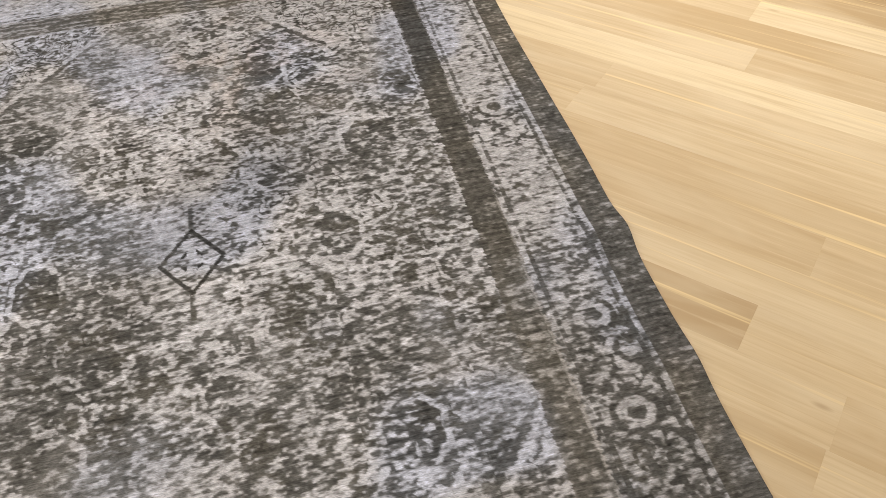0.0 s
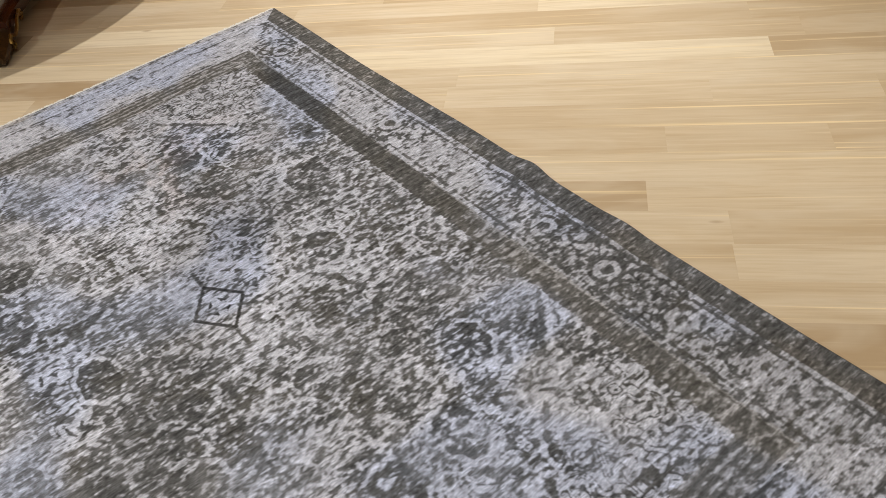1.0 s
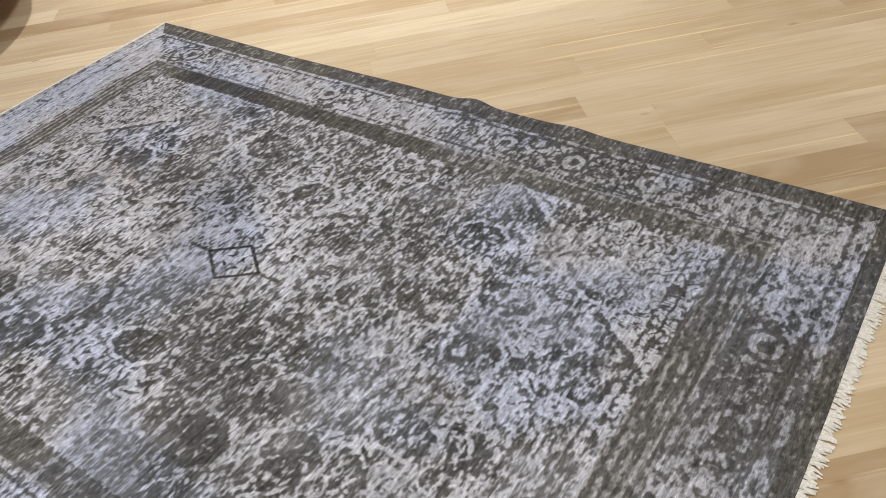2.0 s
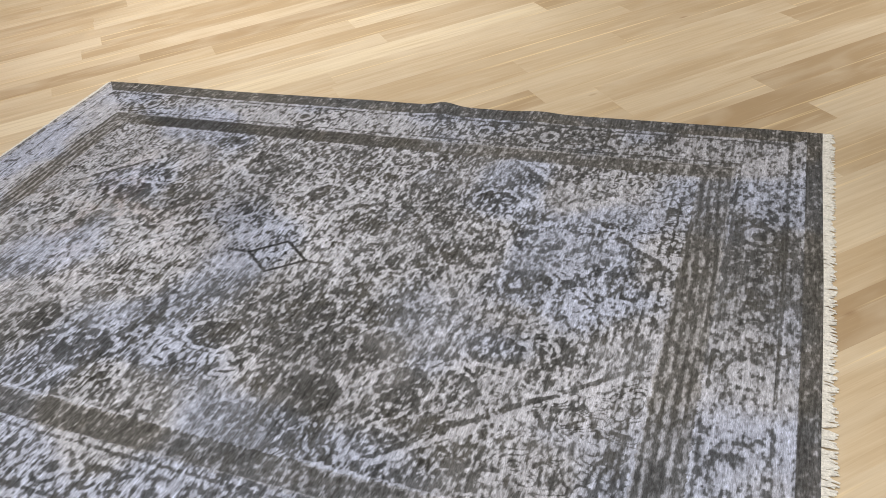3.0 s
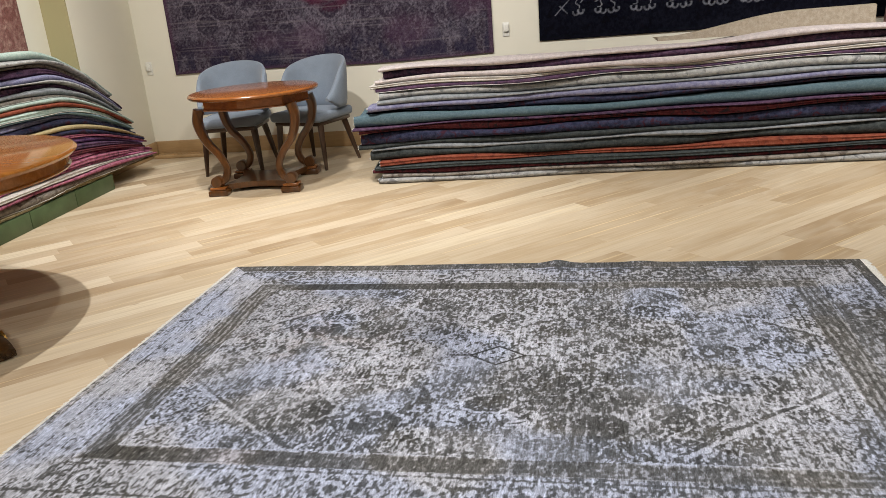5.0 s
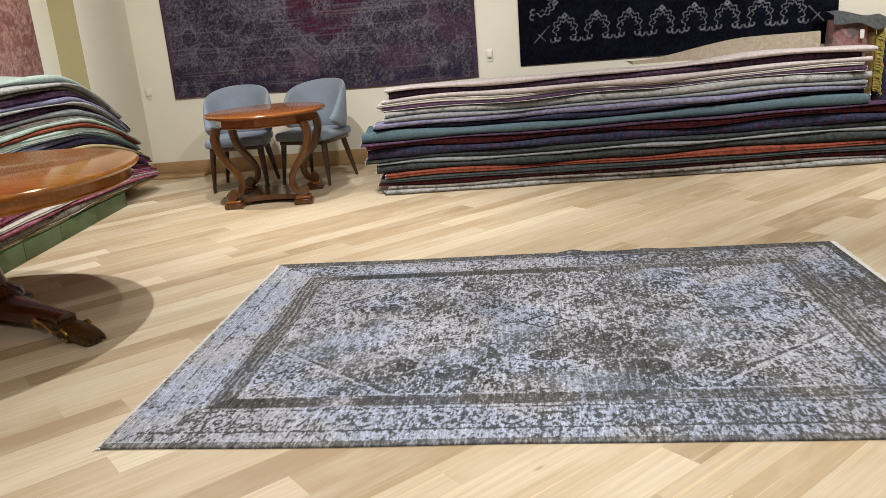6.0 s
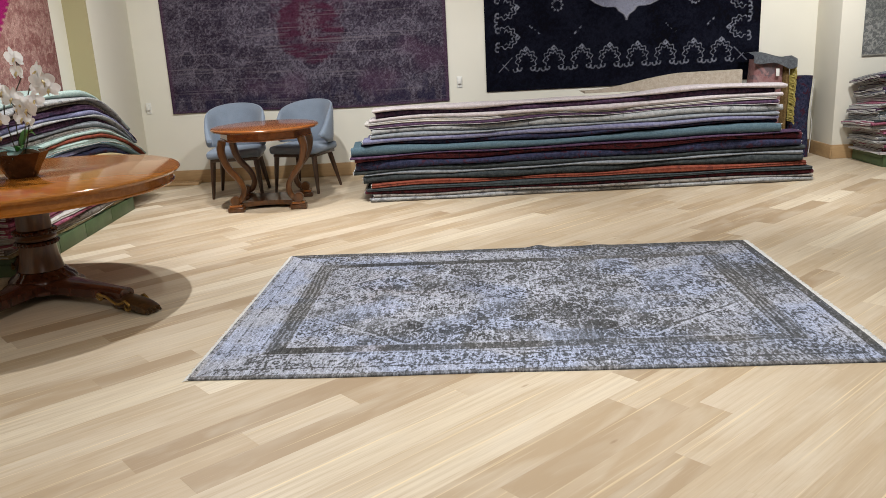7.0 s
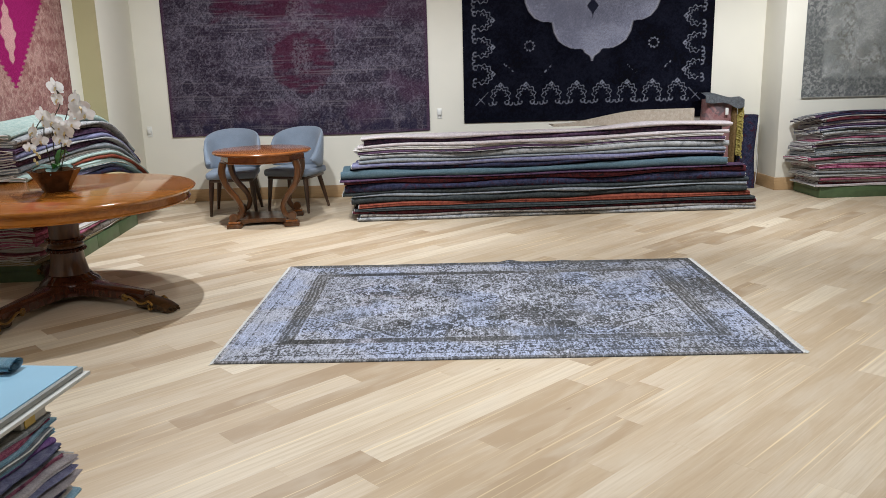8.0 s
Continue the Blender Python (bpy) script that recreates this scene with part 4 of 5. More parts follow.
def left_droop(s, z):
    fall = max(0.0, (s - 1.75) / 1.2)
    hump = 0.05 * math.sin(min(1.0, max(0.0, s / 2.6)) * math.pi) - 0.10
    return 0.13 + (z - 0.13) * (1 - 0.55 * fall ** 1.7 + hump)


stack(pose(-3.40, 0.98, 0, 0, 0, 90), LEFT, 0.13, 2.9, lambda s: 0.33 + 0.21 * min(1.0, max(0.0, (2.6 - s) / 0.25)), "rug stack by the recess", 21, 0.020, rough=0.003, pitch=0.06, jitter=0.05, selvage=0.2, grooves=(0.0, 0.0, 0.008), droop=left_droop,
      start=lambda f: 0.02 + 0.05 * f, finish=lambda f: 2.98 - 0.36 * f ** 1.3, ahead=lambda f: 0.0 + 0.10 * f)


def right_droop(s, z):
    fall = max(0.0, (0.42 - s) / 0.42)
    return 0.13 + (z - 0.13) * (1 - 0.05 * fall ** 2)


SHADES = ("blush", "wine", "blush", "rose", "blush", "stone", "blush", "stone", "taupe", "pink", "rose", "blush", "stone", "stone", "rose", "coal", "stone", "slate",
          "coal", "stone", "plum", "blush", "stone", "rose", "slate", "blush", "stone", "coal", "lavender", "plum", "blush", "lavender", "wine", "blush", "navy", "plum", "slate")
RIGHT = [(tone, 0.0205 + 0.0025 * (i % 3)) for i, tone in enumerate(SHADES)]
stack(pose(3.96, 3.44, 0), RIGHT, 0.13, 2.2, 0.62, "rug stack below the sage rug", 31, 0.030, rough=0.003, pitch=0.05, jitter=0.028, spread=0.012, tilt=0.16, grooves=(0.0, 0.0, 0.006), droop=right_droop,
      selvage=0.35, start=lambda f: -0.02 + 0.04 * math.sin(f * 9 + 1) + 0.03 * math.sin(f * 31) + 0.06 * max(0.0, f - 0.7), ahead=lambda f: 0.02 + 0.015 * math.sin(f * 40))

UPPER = ("plum", "lavender", "wine", "gold", "sky", "stone", "navy", "rose", "cream", "slate", "coal", "blush", "violet", "olive", "taupe", "sky", "wine", "lavender", "navy", "rose",
         "sky", "violet", "sky", "cream", "lavender", "stone", "olive", "blush", "pink", "lavender", "blush", "rose", "stone", "coal", "gold", "lavender", "violet", "sky", "slate", "sky", "rose", "stone", "slate")
NEAR = [(SHADES[(7 * i) % 37], .03) for i in range(12)] + [(tone, 0.0082 + 0.0021 * (i % 3)) for i, tone in enumerate(UPPER)]
stack(pose(-1.575, -4.735, 0, 0, 0, 82), NEAR, 0.004, 1.42, 0.75, "rug stack under the blue board", 41, 0.034, rough=0.004, pitch=0.035, jitter=0.02, spread=0.007,
      selvage=0.15, finish=lambda f: 1.455 + 0.012 * math.sin(f * 47), ahead=lambda f: -0.04 + 0.20 * max(0.0, f - 0.78))


def platform(m, length, depth, label, joints):
    ob = thing("stack_platform", m, label, "platform", "stack platforms")
    part("top_board", boxed(0, length, 0.03, depth, 0.085, 0.128, 0.004), GREEN_BOARD, ob)
    for a, b in zip(joints, joints[1:]):
        part("front_board", boxed(a + 0.003, b - 0.003, 0.0, 0.028, 0.0, 0.126, 0.004), GREEN_BOARD, ob)
    part("end_board", boxed(0, 0.028, 0.03, depth, 0, 0.084, 0.003), GREEN_BOARD, ob)
    part("end_board", boxed(length - 0.028, length, 0.03, depth, 0, 0.084, 0.003), GREEN_BOARD, ob)


platform(pose(-3.37, 0.98, 0, 0, 0, 90 + 1.5), 2.28, 0.50, "low dark green painted platform under a stack of rugs", [0, 0.62, 1.12, 1.70, 2.28])
platform(pose(4.0, 3.46, 0), 2.4, 0.60, "low dark green painted platform under a stack of rugs", [0, 0.9, 1.7, 2.4])

# ---- large round pedestal table ----
def round_table():
    ob = thing("pedestal_table", pose(-2.985, 0.52, 0), "large round polished cherry table on a dark carved pedestal", "table")
    bm = lathe(bmesh.new(), [(0.80, 0.735), (0.90, 0.737), (0.905, 0.742), (0.912, 0.752), (0.905, 0.760), (0.895, 0.764)], 96)
    part("tabletop", bm, TABLE_WOOD, ob, "glossy cherry veneer top")
    bm = lathe(bmesh.new(), [(0.81, 0.668), (0.868, 0.668), (0.872, 0.676), (0.862, 0.684), (0.862, 0.728), (0.872, 0.7345), (0.81, 0.7345)], 96)
    part("apron", bm, TABLE_WOOD, ob)

    def flutes(a, z):
        return -0.035 * (0.5 + 0.5 * math.cos(a * 16)) if 0.20 < z < 0.34 else 0.0
    bm = lathe(bmesh.new(), [(0.09, 0.36), (0.115, 0.37), (0.118, 0.385), (0.108, 0.40), (0.10, 0.44), (0.098, 0.60), (0.105, 0.64), (0.14, 0.667)], 32)
    part("column", bm, LEG_WOOD, ob)
    bm = lathe(bmesh.new(), [(0.135, 0.178), (0.128, 0.20), (0.116, 0.26), (0.108, 0.34), (0.112, 0.358)], 64, ripple=flutes)
    part("fluted_base", bm, LEG_WOOD, ob)

    def leaves(a, z):
        return 0.05 * abs(math.sin(a * 9 + z * 12))
    bm = lathe(bmesh.new(), [(0.18, 0.085), (0.196, 0.095), (0.192, 0.118), (0.176, 0.138), (0.150, 0.155), (0.138, 0.172), (0.125, 0.178)], 108, ripple=leaves)
    part("carved_collar", bm, TABLE_DARK, ob, "dark carved leaf collar")

    def beads(a, z):
        return 0.05 * abs(math.sin(a * 14))
    for z in (0.335, 0.405):
        bm = lathe(bmesh.new(), [(0.106, z), (0.124, z + 0.006), (0.129, z + 0.016), (0.124, z + 0.026), (0.106, z + 0.032)], 112, ripple=beads)
        part("carved_ring", bm, TABLE_DARK, ob)
    bm = lathe(bmesh.new(), [(0.20, 0.05), (0.235, 0.055), (0.24, 0.076), (0.215, 0.086)], 64)
    part("plinth", bm, TABLE_DARK, ob)
    for deg in (-30, -101, 128):
        d = Vector((math.cos(radians(deg)), math.sin(radians(deg)), 0))
        n = Vector((-d.y, d.x, 0))
        bm = bmesh.new()
        line = smooth_line([d * 0.05 + Vector((0, 0, 0.085)), d * 0.30 + Vector((0, 0, 0.087)), d * 0.55 + Vector((0, 0, 0.089)), d * 0.78 + Vector((0, 0, 0.09))], 6)
        k = len(line)
        wid = [0.30 - 0.20 * min(1, (i / k) * 1.25) ** 0.7 for i in range(k)]
        sweep(bm, line, wid, [0.090 - 0.012 * i / k for i in range(k)], 12, 5.0)
        leg = part("leg", bm, TABLE_DARK, ob)
        bm = bmesh.new()
        paw = smooth_line([d * 0.70 + Vector((0, 0, 0.05)), d * 0.80 + Vector((0, 0, 0.055)), d * 0.90 + Vector((0, 0, 0.045)), d * 0.985 + Vector((0, 0, 0.026))], 5)
        q = len(paw)
        sweep(bm, paw, [0.10 + 0.035 * math.sin(3 * i / q) for i in range(q)], [0.095 - 0.05 * i / q for i in range(q)], 12, 2.6)
        part("paw_foot", bm, PAW, leg, "dark carved lion paw")
        for side in (-1, 1):
            bm = bmesh.new()
            pts = []
            for i in range(46):
                t = i / 45
                if t < 0.35:
                    a = 6.5 * (1 - t / 0.35)
                    r = 0.008 + 0.020 * t / 0.35
                    along, up = 0.62 - r * math.cos(a) * 0.9 + 0.0, 0.075 + r * math.sin(a)
                elif t < 0.75:
                    f = (t - 0.35) / 0.4
                    along, up = 0.60 + 0.25 * f, 0.072 + 0.018 * math.sin(f * 7)
                else:
                    f = (t - 0.75) / 0.25
                    a = f * 6.0
                    r = 0.028 * (1 - 0.7 * f)
                    along, up = 0.85 + r * math.sin(a), 0.072 - 0.028 + r * math.cos(a)
                pts.append(d * along + n * (side * 0.068) + Vector((0, 0, up)))
            sweep(bm, pts, [0.017] * 46, [0.017] * 46, 6)
            part("gilt_scroll", bm, GILT, leg, "curled gilt scroll")
        for toe in (-0.036, -0.012, 0.012, 0.036):
            bm = bmesh.new()
            pts = [d * 0.90 + n * toe + Vector((0, 0, 0.040)), d * 0.95 + n * toe * 1.15 + Vector((0, 0, 0.040)), d * 1.00 + n * toe * 1.2 + Vector((0, 0, 0.018))]
            sweep(bm, pts, [0.024, 0.028, 0.014], [0.03, 0.034, 0.016], 8)
            part("toe", bm, PAW, leg)


round_table()


# ---- orchid in a bronze bowl ----
def orchid():
    rng = random.Random(8)
    ob = thing("potted_orchid", pose(-2.985, 0.50, 0.765), "white orchid with dark stems in a bronze bowl on table", "plant")
    bm = bmesh.new()
    rings = []
    for r, z in ((0.075, 0.0), (0.085, 0.008), (0.115, 0.07), (0.165, 0.15), (0.158, 0.15), (0.105, 0.075), (0.07, 0.03)):
        ring = []
        for i in range(8):
            a = 2 * math.pi * (i + 0.5) / 8
            lift = 0.014 * math.cos(4 * a) if r > 0.14 else 0
            ring.append(bm.verts.new((r * math.cos(a) * 1.05, r * math.sin(a), z + lift)))
        rings.append(ring)
    for a, b in zip(rings, rings[1:]):
        for i in range(8):
            bm.faces.new((a[i], a[(i + 1) % 8], b[(i + 1) % 8], b[i]))
    bm.faces.new(rings[0][::-1])
    bm.faces.new(rings[-1])
    part("bowl", bm, BRONZE, ob, "faceted bronze bowl")
    bm = lathe(bmesh.new(), [(0.05, 0.09), (0.125, 0.10), (0.10, 0.118), (0.03, 0.125)], 20)
    part("moss", bm, STEM, ob, "dark moss in the bowl")

    def leaf(deg, length, width, rise, mat, name):
        bm = bmesh.new()
        d = Vector((math.cos(radians(deg)), math.sin(radians(deg)), 0))
        n = Vector((-d.y, d.x, 0))
        rows = []
        for i in range(9):
            t = i / 8
            c = d * (0.02 + length * t) + Vector((0, 0, 0.155 + rise * math.sin(t * 2.2) - 0.03 * t * t))
            w = width * math.sin(min(1, t * 1.05 + 0.08) * math.pi) ** 0.7 * 0.5 + 0.001
            rows.append([bm.verts.new(c + n * w * k + Vector((0, 0, 0.25 * w * abs(k)))) for k in (-1, -0.5, 0, 0.5, 1)])
        for a, b in zip(rows, rows[1:]):
            for k in range(4):
                bm.faces.new((a[k], a[k + 1], b[k + 1], b[k]))
        bmesh.ops.solidify(bm, geom=bm.faces[:], thickness=0.003)
        part(name, bm, mat, ob)

    for deg, length, width, rise, mat in ((-20, 0.16, 0.07, 0.03, SUCCULENT), (35, 0.15, 0.075, 0.02, SUCCULENT), (-75, 0.15, 0.08, 0.0, SUCCULENT), (-130, 0.15, 0.07, 0.02, SUCCULENT),
                                          (165, 0.17, 0.07, 0.03, SUCCULENT), (100, 0.14, 0.07, 0.02, SUCCULENT), (70, 0.13, 0.06, 0.13, LEAF), (10, 0.11, 0.06, 0.12, LEAF), (-50, 0.10, 0.05, 0.05, LEAF)):
        leaf(deg, length, width, rise, mat, "leaf")

    def bloom(at, facing, size, tilt):
        bm = bmesh.new()
        for k, (deg, ln, wd) in enumerate(((90, 1.0, 0.62), (210, 0.95, 0.5), (330, 0.95, 0.5), (12, 1.1, 1.05), (168, 1.1, 1.05))):
            a = radians(deg)
            d = Vector((math.cos(a), 0, math.sin(a)))
            n = Vector((-d.z, 0, d.x))
            rows = []
            for i in range(6):
                t = i / 5
                w = size * wd * 0.5 * math.sin(math.pi * min(0.97, 0.10 + 0.86 * t)) ** 0.65
                bend = 0.12 * size * math.sin(t * 2.6) - (0.02 if k < 3 else 0.0) * size
                rows.append([bm.verts.new(d * size * ln * t + n * w * q + Vector((0, -bend + 0.12 * w * abs(q), 0))) for q in (-1, -0.4, 0.4, 1)])
            for r0, r1 in zip(rows, rows[1:]):
                for q in range(3):
                    bm.faces.new((r0[q], r0[q + 1], r1[q + 1], r1[q]))
        m = Matrix.Translation(at) @ pose(0, 0, 0, tilt, 0, facing)
        bm.transform(m)
        flower = part("flower", bm, PETAL, ob, "white orchid bloom")
        bm = bmesh.new()
        sweep(bm, [(0, -0.004, 0.004), (0, -0.018, -0.012), (0, -0.014, -0.03 * size / 0.05)], [0.012, 0.018, 0.006], [0.010, 0.012, 0.005], 6)
        bm.transform(m)
        part("lip", bm, LIP, flower, "cream yellow lip")

    stems = [
        [(0.0, 0.0, 0.10), (-0.03, 0.01, 0.32), (-0.04, 0.02, 0.50), (0.02, 0.02, 0.64), (0.0, 0.0, 0.745), (0.02, -0.02, 0.70)],
        [(0.01, 0.0, 0.10), (0.03, 0.02, 0.34), (0.06, 0.02, 0.52), (0.13, 0.0, 0.645), (0.19, -0.02, 0.62), (0.23, -0.03, 0.54)],
        [(-0.01, 0.0, 0.10), (-0.06, -0.01, 0.26), (-0.09, -0.02, 0.42), (-0.08, -0.02, 0.53), (-0.13, -0.03, 0.49), (-0.18, -0.03, 0.38)],
        [(0.02, -0.01, 0.10), (0.07, -0.02, 0.28), (0.08, -0.02, 0.42), (0.04, -0.04, 0.50), (-0.02, -0.05, 0.48), (0.12, -0.05, 0.36)],
    ]
    lean = lambda x, y, z: (0.85 * x + 0.12 * z, y, 0.94 * z)
    for line in stems:
        pts = smooth_line([lean(*p) for p in line], 6)
        bm = bmesh.new()
        sweep(bm, pts, [0.007] * len(pts), [0.007] * len(pts), 6)
        part("stem", bm, STEM, ob)
    for x, y, z, s in ((0.01, -0.03, 0.745, 0.062), (0.03, -0.04, 0.66, 0.055), (0.155, -0.03, 0.655, 0.058), (0.20, -0.045, 0.60, 0.06), (0.24, -0.04, 0.545, 0.055), (0.175, -0.03, 0.555, 0.05),
                       (-0.08, -0.04, 0.545, 0.062), (-0.07, -0.02, 0.50, 0.05), (-0.16, -0.05, 0.43, 0.058), (-0.19, -0.04, 0.325, 0.04), (0.0, -0.06, 0.50, 0.06), (0.06, -0.07, 0.475, 0.058),
                       (0.03, -0.05, 0.44, 0.05), (0.10, -0.07, 0.43, 0.058), (0.06, -0.06, 0.375, 0.05), (0.14, -0.04, 0.48, 0.05), (-0.10, -0.06, 0.37, 0.045), (0.11, -0.06, 0.35, 0.04)):
        bloom(lean(x, y, z), rng.uniform(-45, 45), s * 1.15, rng.uniform(-25, 20))
    for i in range(5):
        bm = bmesh.new()
        bmesh.ops.create_icosphere(bm, subdivisions=2, radius=0.011, matrix=Matrix.Translation(lean(-0.15 + 0.02 * (i % 3), -0.05, 0.30 - 0.022 * i)) @ Matrix.Diagonal((0.8, 0.8, 1.3, 1)))
        part("bud", bm, LIP, ob)


orchid()


# ---- small round table with scrolled legs ----
def side_table():
    ob = thing("side_table", pose(-2.06, 3.17, 0, 0, 0, 3), "round varnished walnut table with scrolled legs and a low platform", "table")
    bm = lathe(bmesh.new(), [(0.44, 0.722), (0.485, 0.724), (0.498, 0.734), (0.50, 0.745), (0.492, 0.754), (0.478, 0.758)], 72)
    part("tabletop", bm, SMALL_WOOD, ob)
    bm = lathe(bmesh.new(), [(0.36, 0.645), (0.428, 0.645), (0.432, 0.653), (0.424, 0.66), (0.424, 0.715), (0.43, 0.7215), (0.36, 0.7215)], 8)
    part("apron", bm, SMALL_WOOD, ob)
    for sx in (-1, 1):
        for sy in (-1, 1):
            line = smooth_line([(sx * 0.355, sy * 0.27, 0.66), (sx * 0.375, sy * 0.275, 0.56), (sx * 0.335, sy * 0.275, 0.42), (sx * 0.245, sy * 0.28, 0.30), (sx * 0.205, sy * 0.285, 0.20), (sx * 0.23, sy * 0.29, 0.12), (sx * 0.285, sy * 0.295, 0.09)], 6)
            k = len(line)
            bm = bmesh.new()
            sweep(bm, line, smooth_values([0.070, 0.068, 0.060, 0.054, 0.052, 0.055, 0.05], 6), smooth_values([0.10, 0.092, 0.074, 0.062, 0.058, 0.062, 0.045], 6), 12, 3.5, (0, 1, 0))
            leg = part("leg", bm, LEG_WOOD, ob)
            bm = bmesh.new()
            lathe(bm, [(0.02, -0.042), (0.04, -0.042), (0.044, -0.036), (0.044, 0.036), (0.04, 0.042), (0.02, 0.042)], 20)
            bm.transform(Matrix.Translation((sx * 0.29, sy * 0.295, 0.105)) @ pose(0, 0, 0, 90))
            part("scroll", bm, LEG_WOOD, leg)
            part("foot_block", boxed(sx * 0.285 - 0.075, sx * 0.285 + 0.075, sy * 0.295 - 0.06, sy * 0.295 + 0.06, 0.0, 0.045, 0.01), LEG_WOOD, leg)
            part("foot_pad", boxed(sx * 0.285 - 0.06, sx * 0.285 + 0.06, sy * 0.295 - 0.05, sy * 0.295 + 0.05, 0.047, 0.068, 0.006), SMALL_WOOD, leg)
    bm = bmesh.new()
    outline = []
    corners = [(-0.29, -0.28), (0.29, -0.28), (0.29, 0.28), (-0.29, 0.28)]
    for (x0, y0), (x1, y1) in zip(corners, corners[1:] + corners[:1]):
        for i in range(10):
            t = i / 10
            inward = 0.085 * math.sin(t * math.pi)
            x, y = x0 + (x1 - x0) * t, y0 + (y1 - y0) * t
            outline.append((x * (1 - inward / 0.29 * (abs(x1 - x0) < 0.1)), y * (1 - inward / 0.28 * (abs(y1 - y0) < 0.1))))
    low = [bm.verts.new((x, y, 0.03)) for x, y in outline]
    high = [bm.verts.new((x, y, 0.072)) for x, y in outline]
    bm.faces.new(low[::-1]), bm.faces.new(high)
    for i in range(len(outline)):
        j = (i + 1) % len(outline)
        bm.faces.new((low[i], low[j], high[j], high[i]))
    part("platform", bm, LEG_WOOD, ob, "concave low platform between the legs")


side_table()


# ---- upholstered chairs ----
def tub_chair(m, label):
    ob = thing("upholstered_chair", m, label, "chair", "chairs at the small table")
    bm = boxed(-0.265, 0.265, -0.29, 0.22, 0.405, 0.485, 0.032, 4)
    part("seat", bm, CHAIR_CLOTH, ob)
    part("seat_frame", boxed(-0.235, 0.235, -0.255, 0.20, 0.372, 0.404, 0.008), CHAIR_LEG, ob)
    bm = bmesh.new()
    rings = []
    n = 36
    for i in range(n + 1):
        f = i / n * 2 - 1
        a = f * 2.05
        rx, ry = 0.268, 0.255
        bow = abs(f)
        top = 0.915 - 0.21 * bow ** 2.2 - 0.12 * float(step(0.62, 1.0, bow))
        bottom = 0.47 + 0.03 * bow + 0.06 * float(step(0.75, 1.0, bow))
        lean = 0.065
        ring = []
        for k in range(14):
            t = 2 * math.pi * k / 14
            c, s_ = math.cos(t), math.sin(t)
            half = 0.030 - 0.008 * s_
            z = (top + bottom) / 2 + (top - bottom) / 2 * np.sign(s_) * abs(s_) ** 0.45
            out = 1 + (half * np.sign(c) * abs(c) ** 0.6) / 0.28
            lift = (z - 0.47) / 0.37 * lean
            ring.append(bm.verts.new((math.sin(a) * (rx * out + lift * 0.4), 0.0 + math.cos(a) * (ry * out + lift), z)))
        rings.append(ring)
    for a, b in zip(rings, rings[1:]):
        for k in range(14):
            j = (k + 1) % 14
            bm.faces.new((a[k], a[j], b[j], b[k]))
    bm.faces.new(rings[0][::-1]), bm.faces.new(rings[-1])
    part("backrest", bm, CHAIR_CLOTH, ob, "curved blue-grey upholstered back with low wings")
    for x, y, ox, oy in ((-0.215, -0.22, -0.03, -0.03), (0.215, -0.22, 0.03, -0.03), (-0.19, 0.16, -0.06, 0.09), (0.19, 0.16, 0.06, 0.09)):
        bm = bmesh.new()
        sweep(bm, [(x, y, 0.38), (x + ox * 0.5, y + oy * 0.5, 0.19), (x + ox, y + oy, 0.0)], [0.052, 0.042, 0.026], [0.052, 0.042, 0.026], 10, 4.0)
        part("leg", bm, CHAIR_LEG, ob)


tub_chair(pose(-2.51, 3.82, 0, 0, 0, 4), "blue-grey upholstered tub chair with dark tapered legs, behind the table")
tub_chair(pose(-1.82, 3.88, 0, 0, 0, -20), "blue-grey upholstered tub chair turned towards the small table")


# ---- rugs standing in the corner, and the loose rug on the main stack ----
def standing_rug(m, width, depth, height, tone, label, flap=None):
    ob = thing("standing_rug", m, label, "rug", "rugs standing in the corner")
    bm = bmesh.new()
    rows = []
    for i in range(13):
        t = i / 12
        z = height * t
        ring = []
        for k in range(20):
            a = 2 * math.pi * k / 20
            c, s_ = math.cos(a), math.sin(a)
            q = (abs(c) ** 4 + abs(s_) ** 4) ** -0.25
            wob = 1 + 0.06 * math.sin(3 * z / height * 2.2 + 2 * c)
            ring.append(bm.verts.new((c * q * width / 2 * wob, s_ * q * depth / 2 + 0.03 * math.sin(t * 3), z)))
        rows.append(ring)
    for a, b in zip(rows, rows[1:]):
        for k in range(20):
            j = (k + 1) % 20
            bm.faces.new((a[k], a[j], b[j], b[k]))
    bm.faces.new(rows[0][::-1]), bm.faces.new(rows[-1])
    part("rolled_body", bm, PILES[tone], ob)
    return ob


FADED = pile_material("faded_rose_pile", (0.30, 0.13, 0.13), (0.40, 0.25, 0.24), (0.17, 0.13, 0.14), 11.0)
PILES["faded"] = FADED
OCHRE = pile_material("ochre_pile", (0.13, 0.08, 0.03), (0.24, 0.16, 0.07))
YELLOW_FRINGE = pile_material("yellow_fringe", (0.36, 0.28, 0.06), (0.55, 0.46, 0.16), None, 50)
ob = standing_rug(pose(3.14, 4.36, 0), 0.34, 0.24, 1.08, "faded", "faded rose rug folded upright with a grey flap on top")
bm = bmesh.new()
rows = []
for i in range(15):
    t = i / 14
    x = -0.20 + 0.47 * t
    y0, y1 = -0.17 + 0.02 * math.sin(7 * t), 0.14
    z = 1.115 + 0.022 * math.sin(t * 5.5 + 0.5) - 0.035 * t
    rows.append([bm.verts.new((x, y0 - 0.005, z - 0.075 - 0.02 * math.sin(9 * t))), bm.verts.new((x, y0, z)), bm.verts.new((x, (y0 + y1) / 2, z + 0.03)), bm.verts.new((x, y1, z + 0.02))])
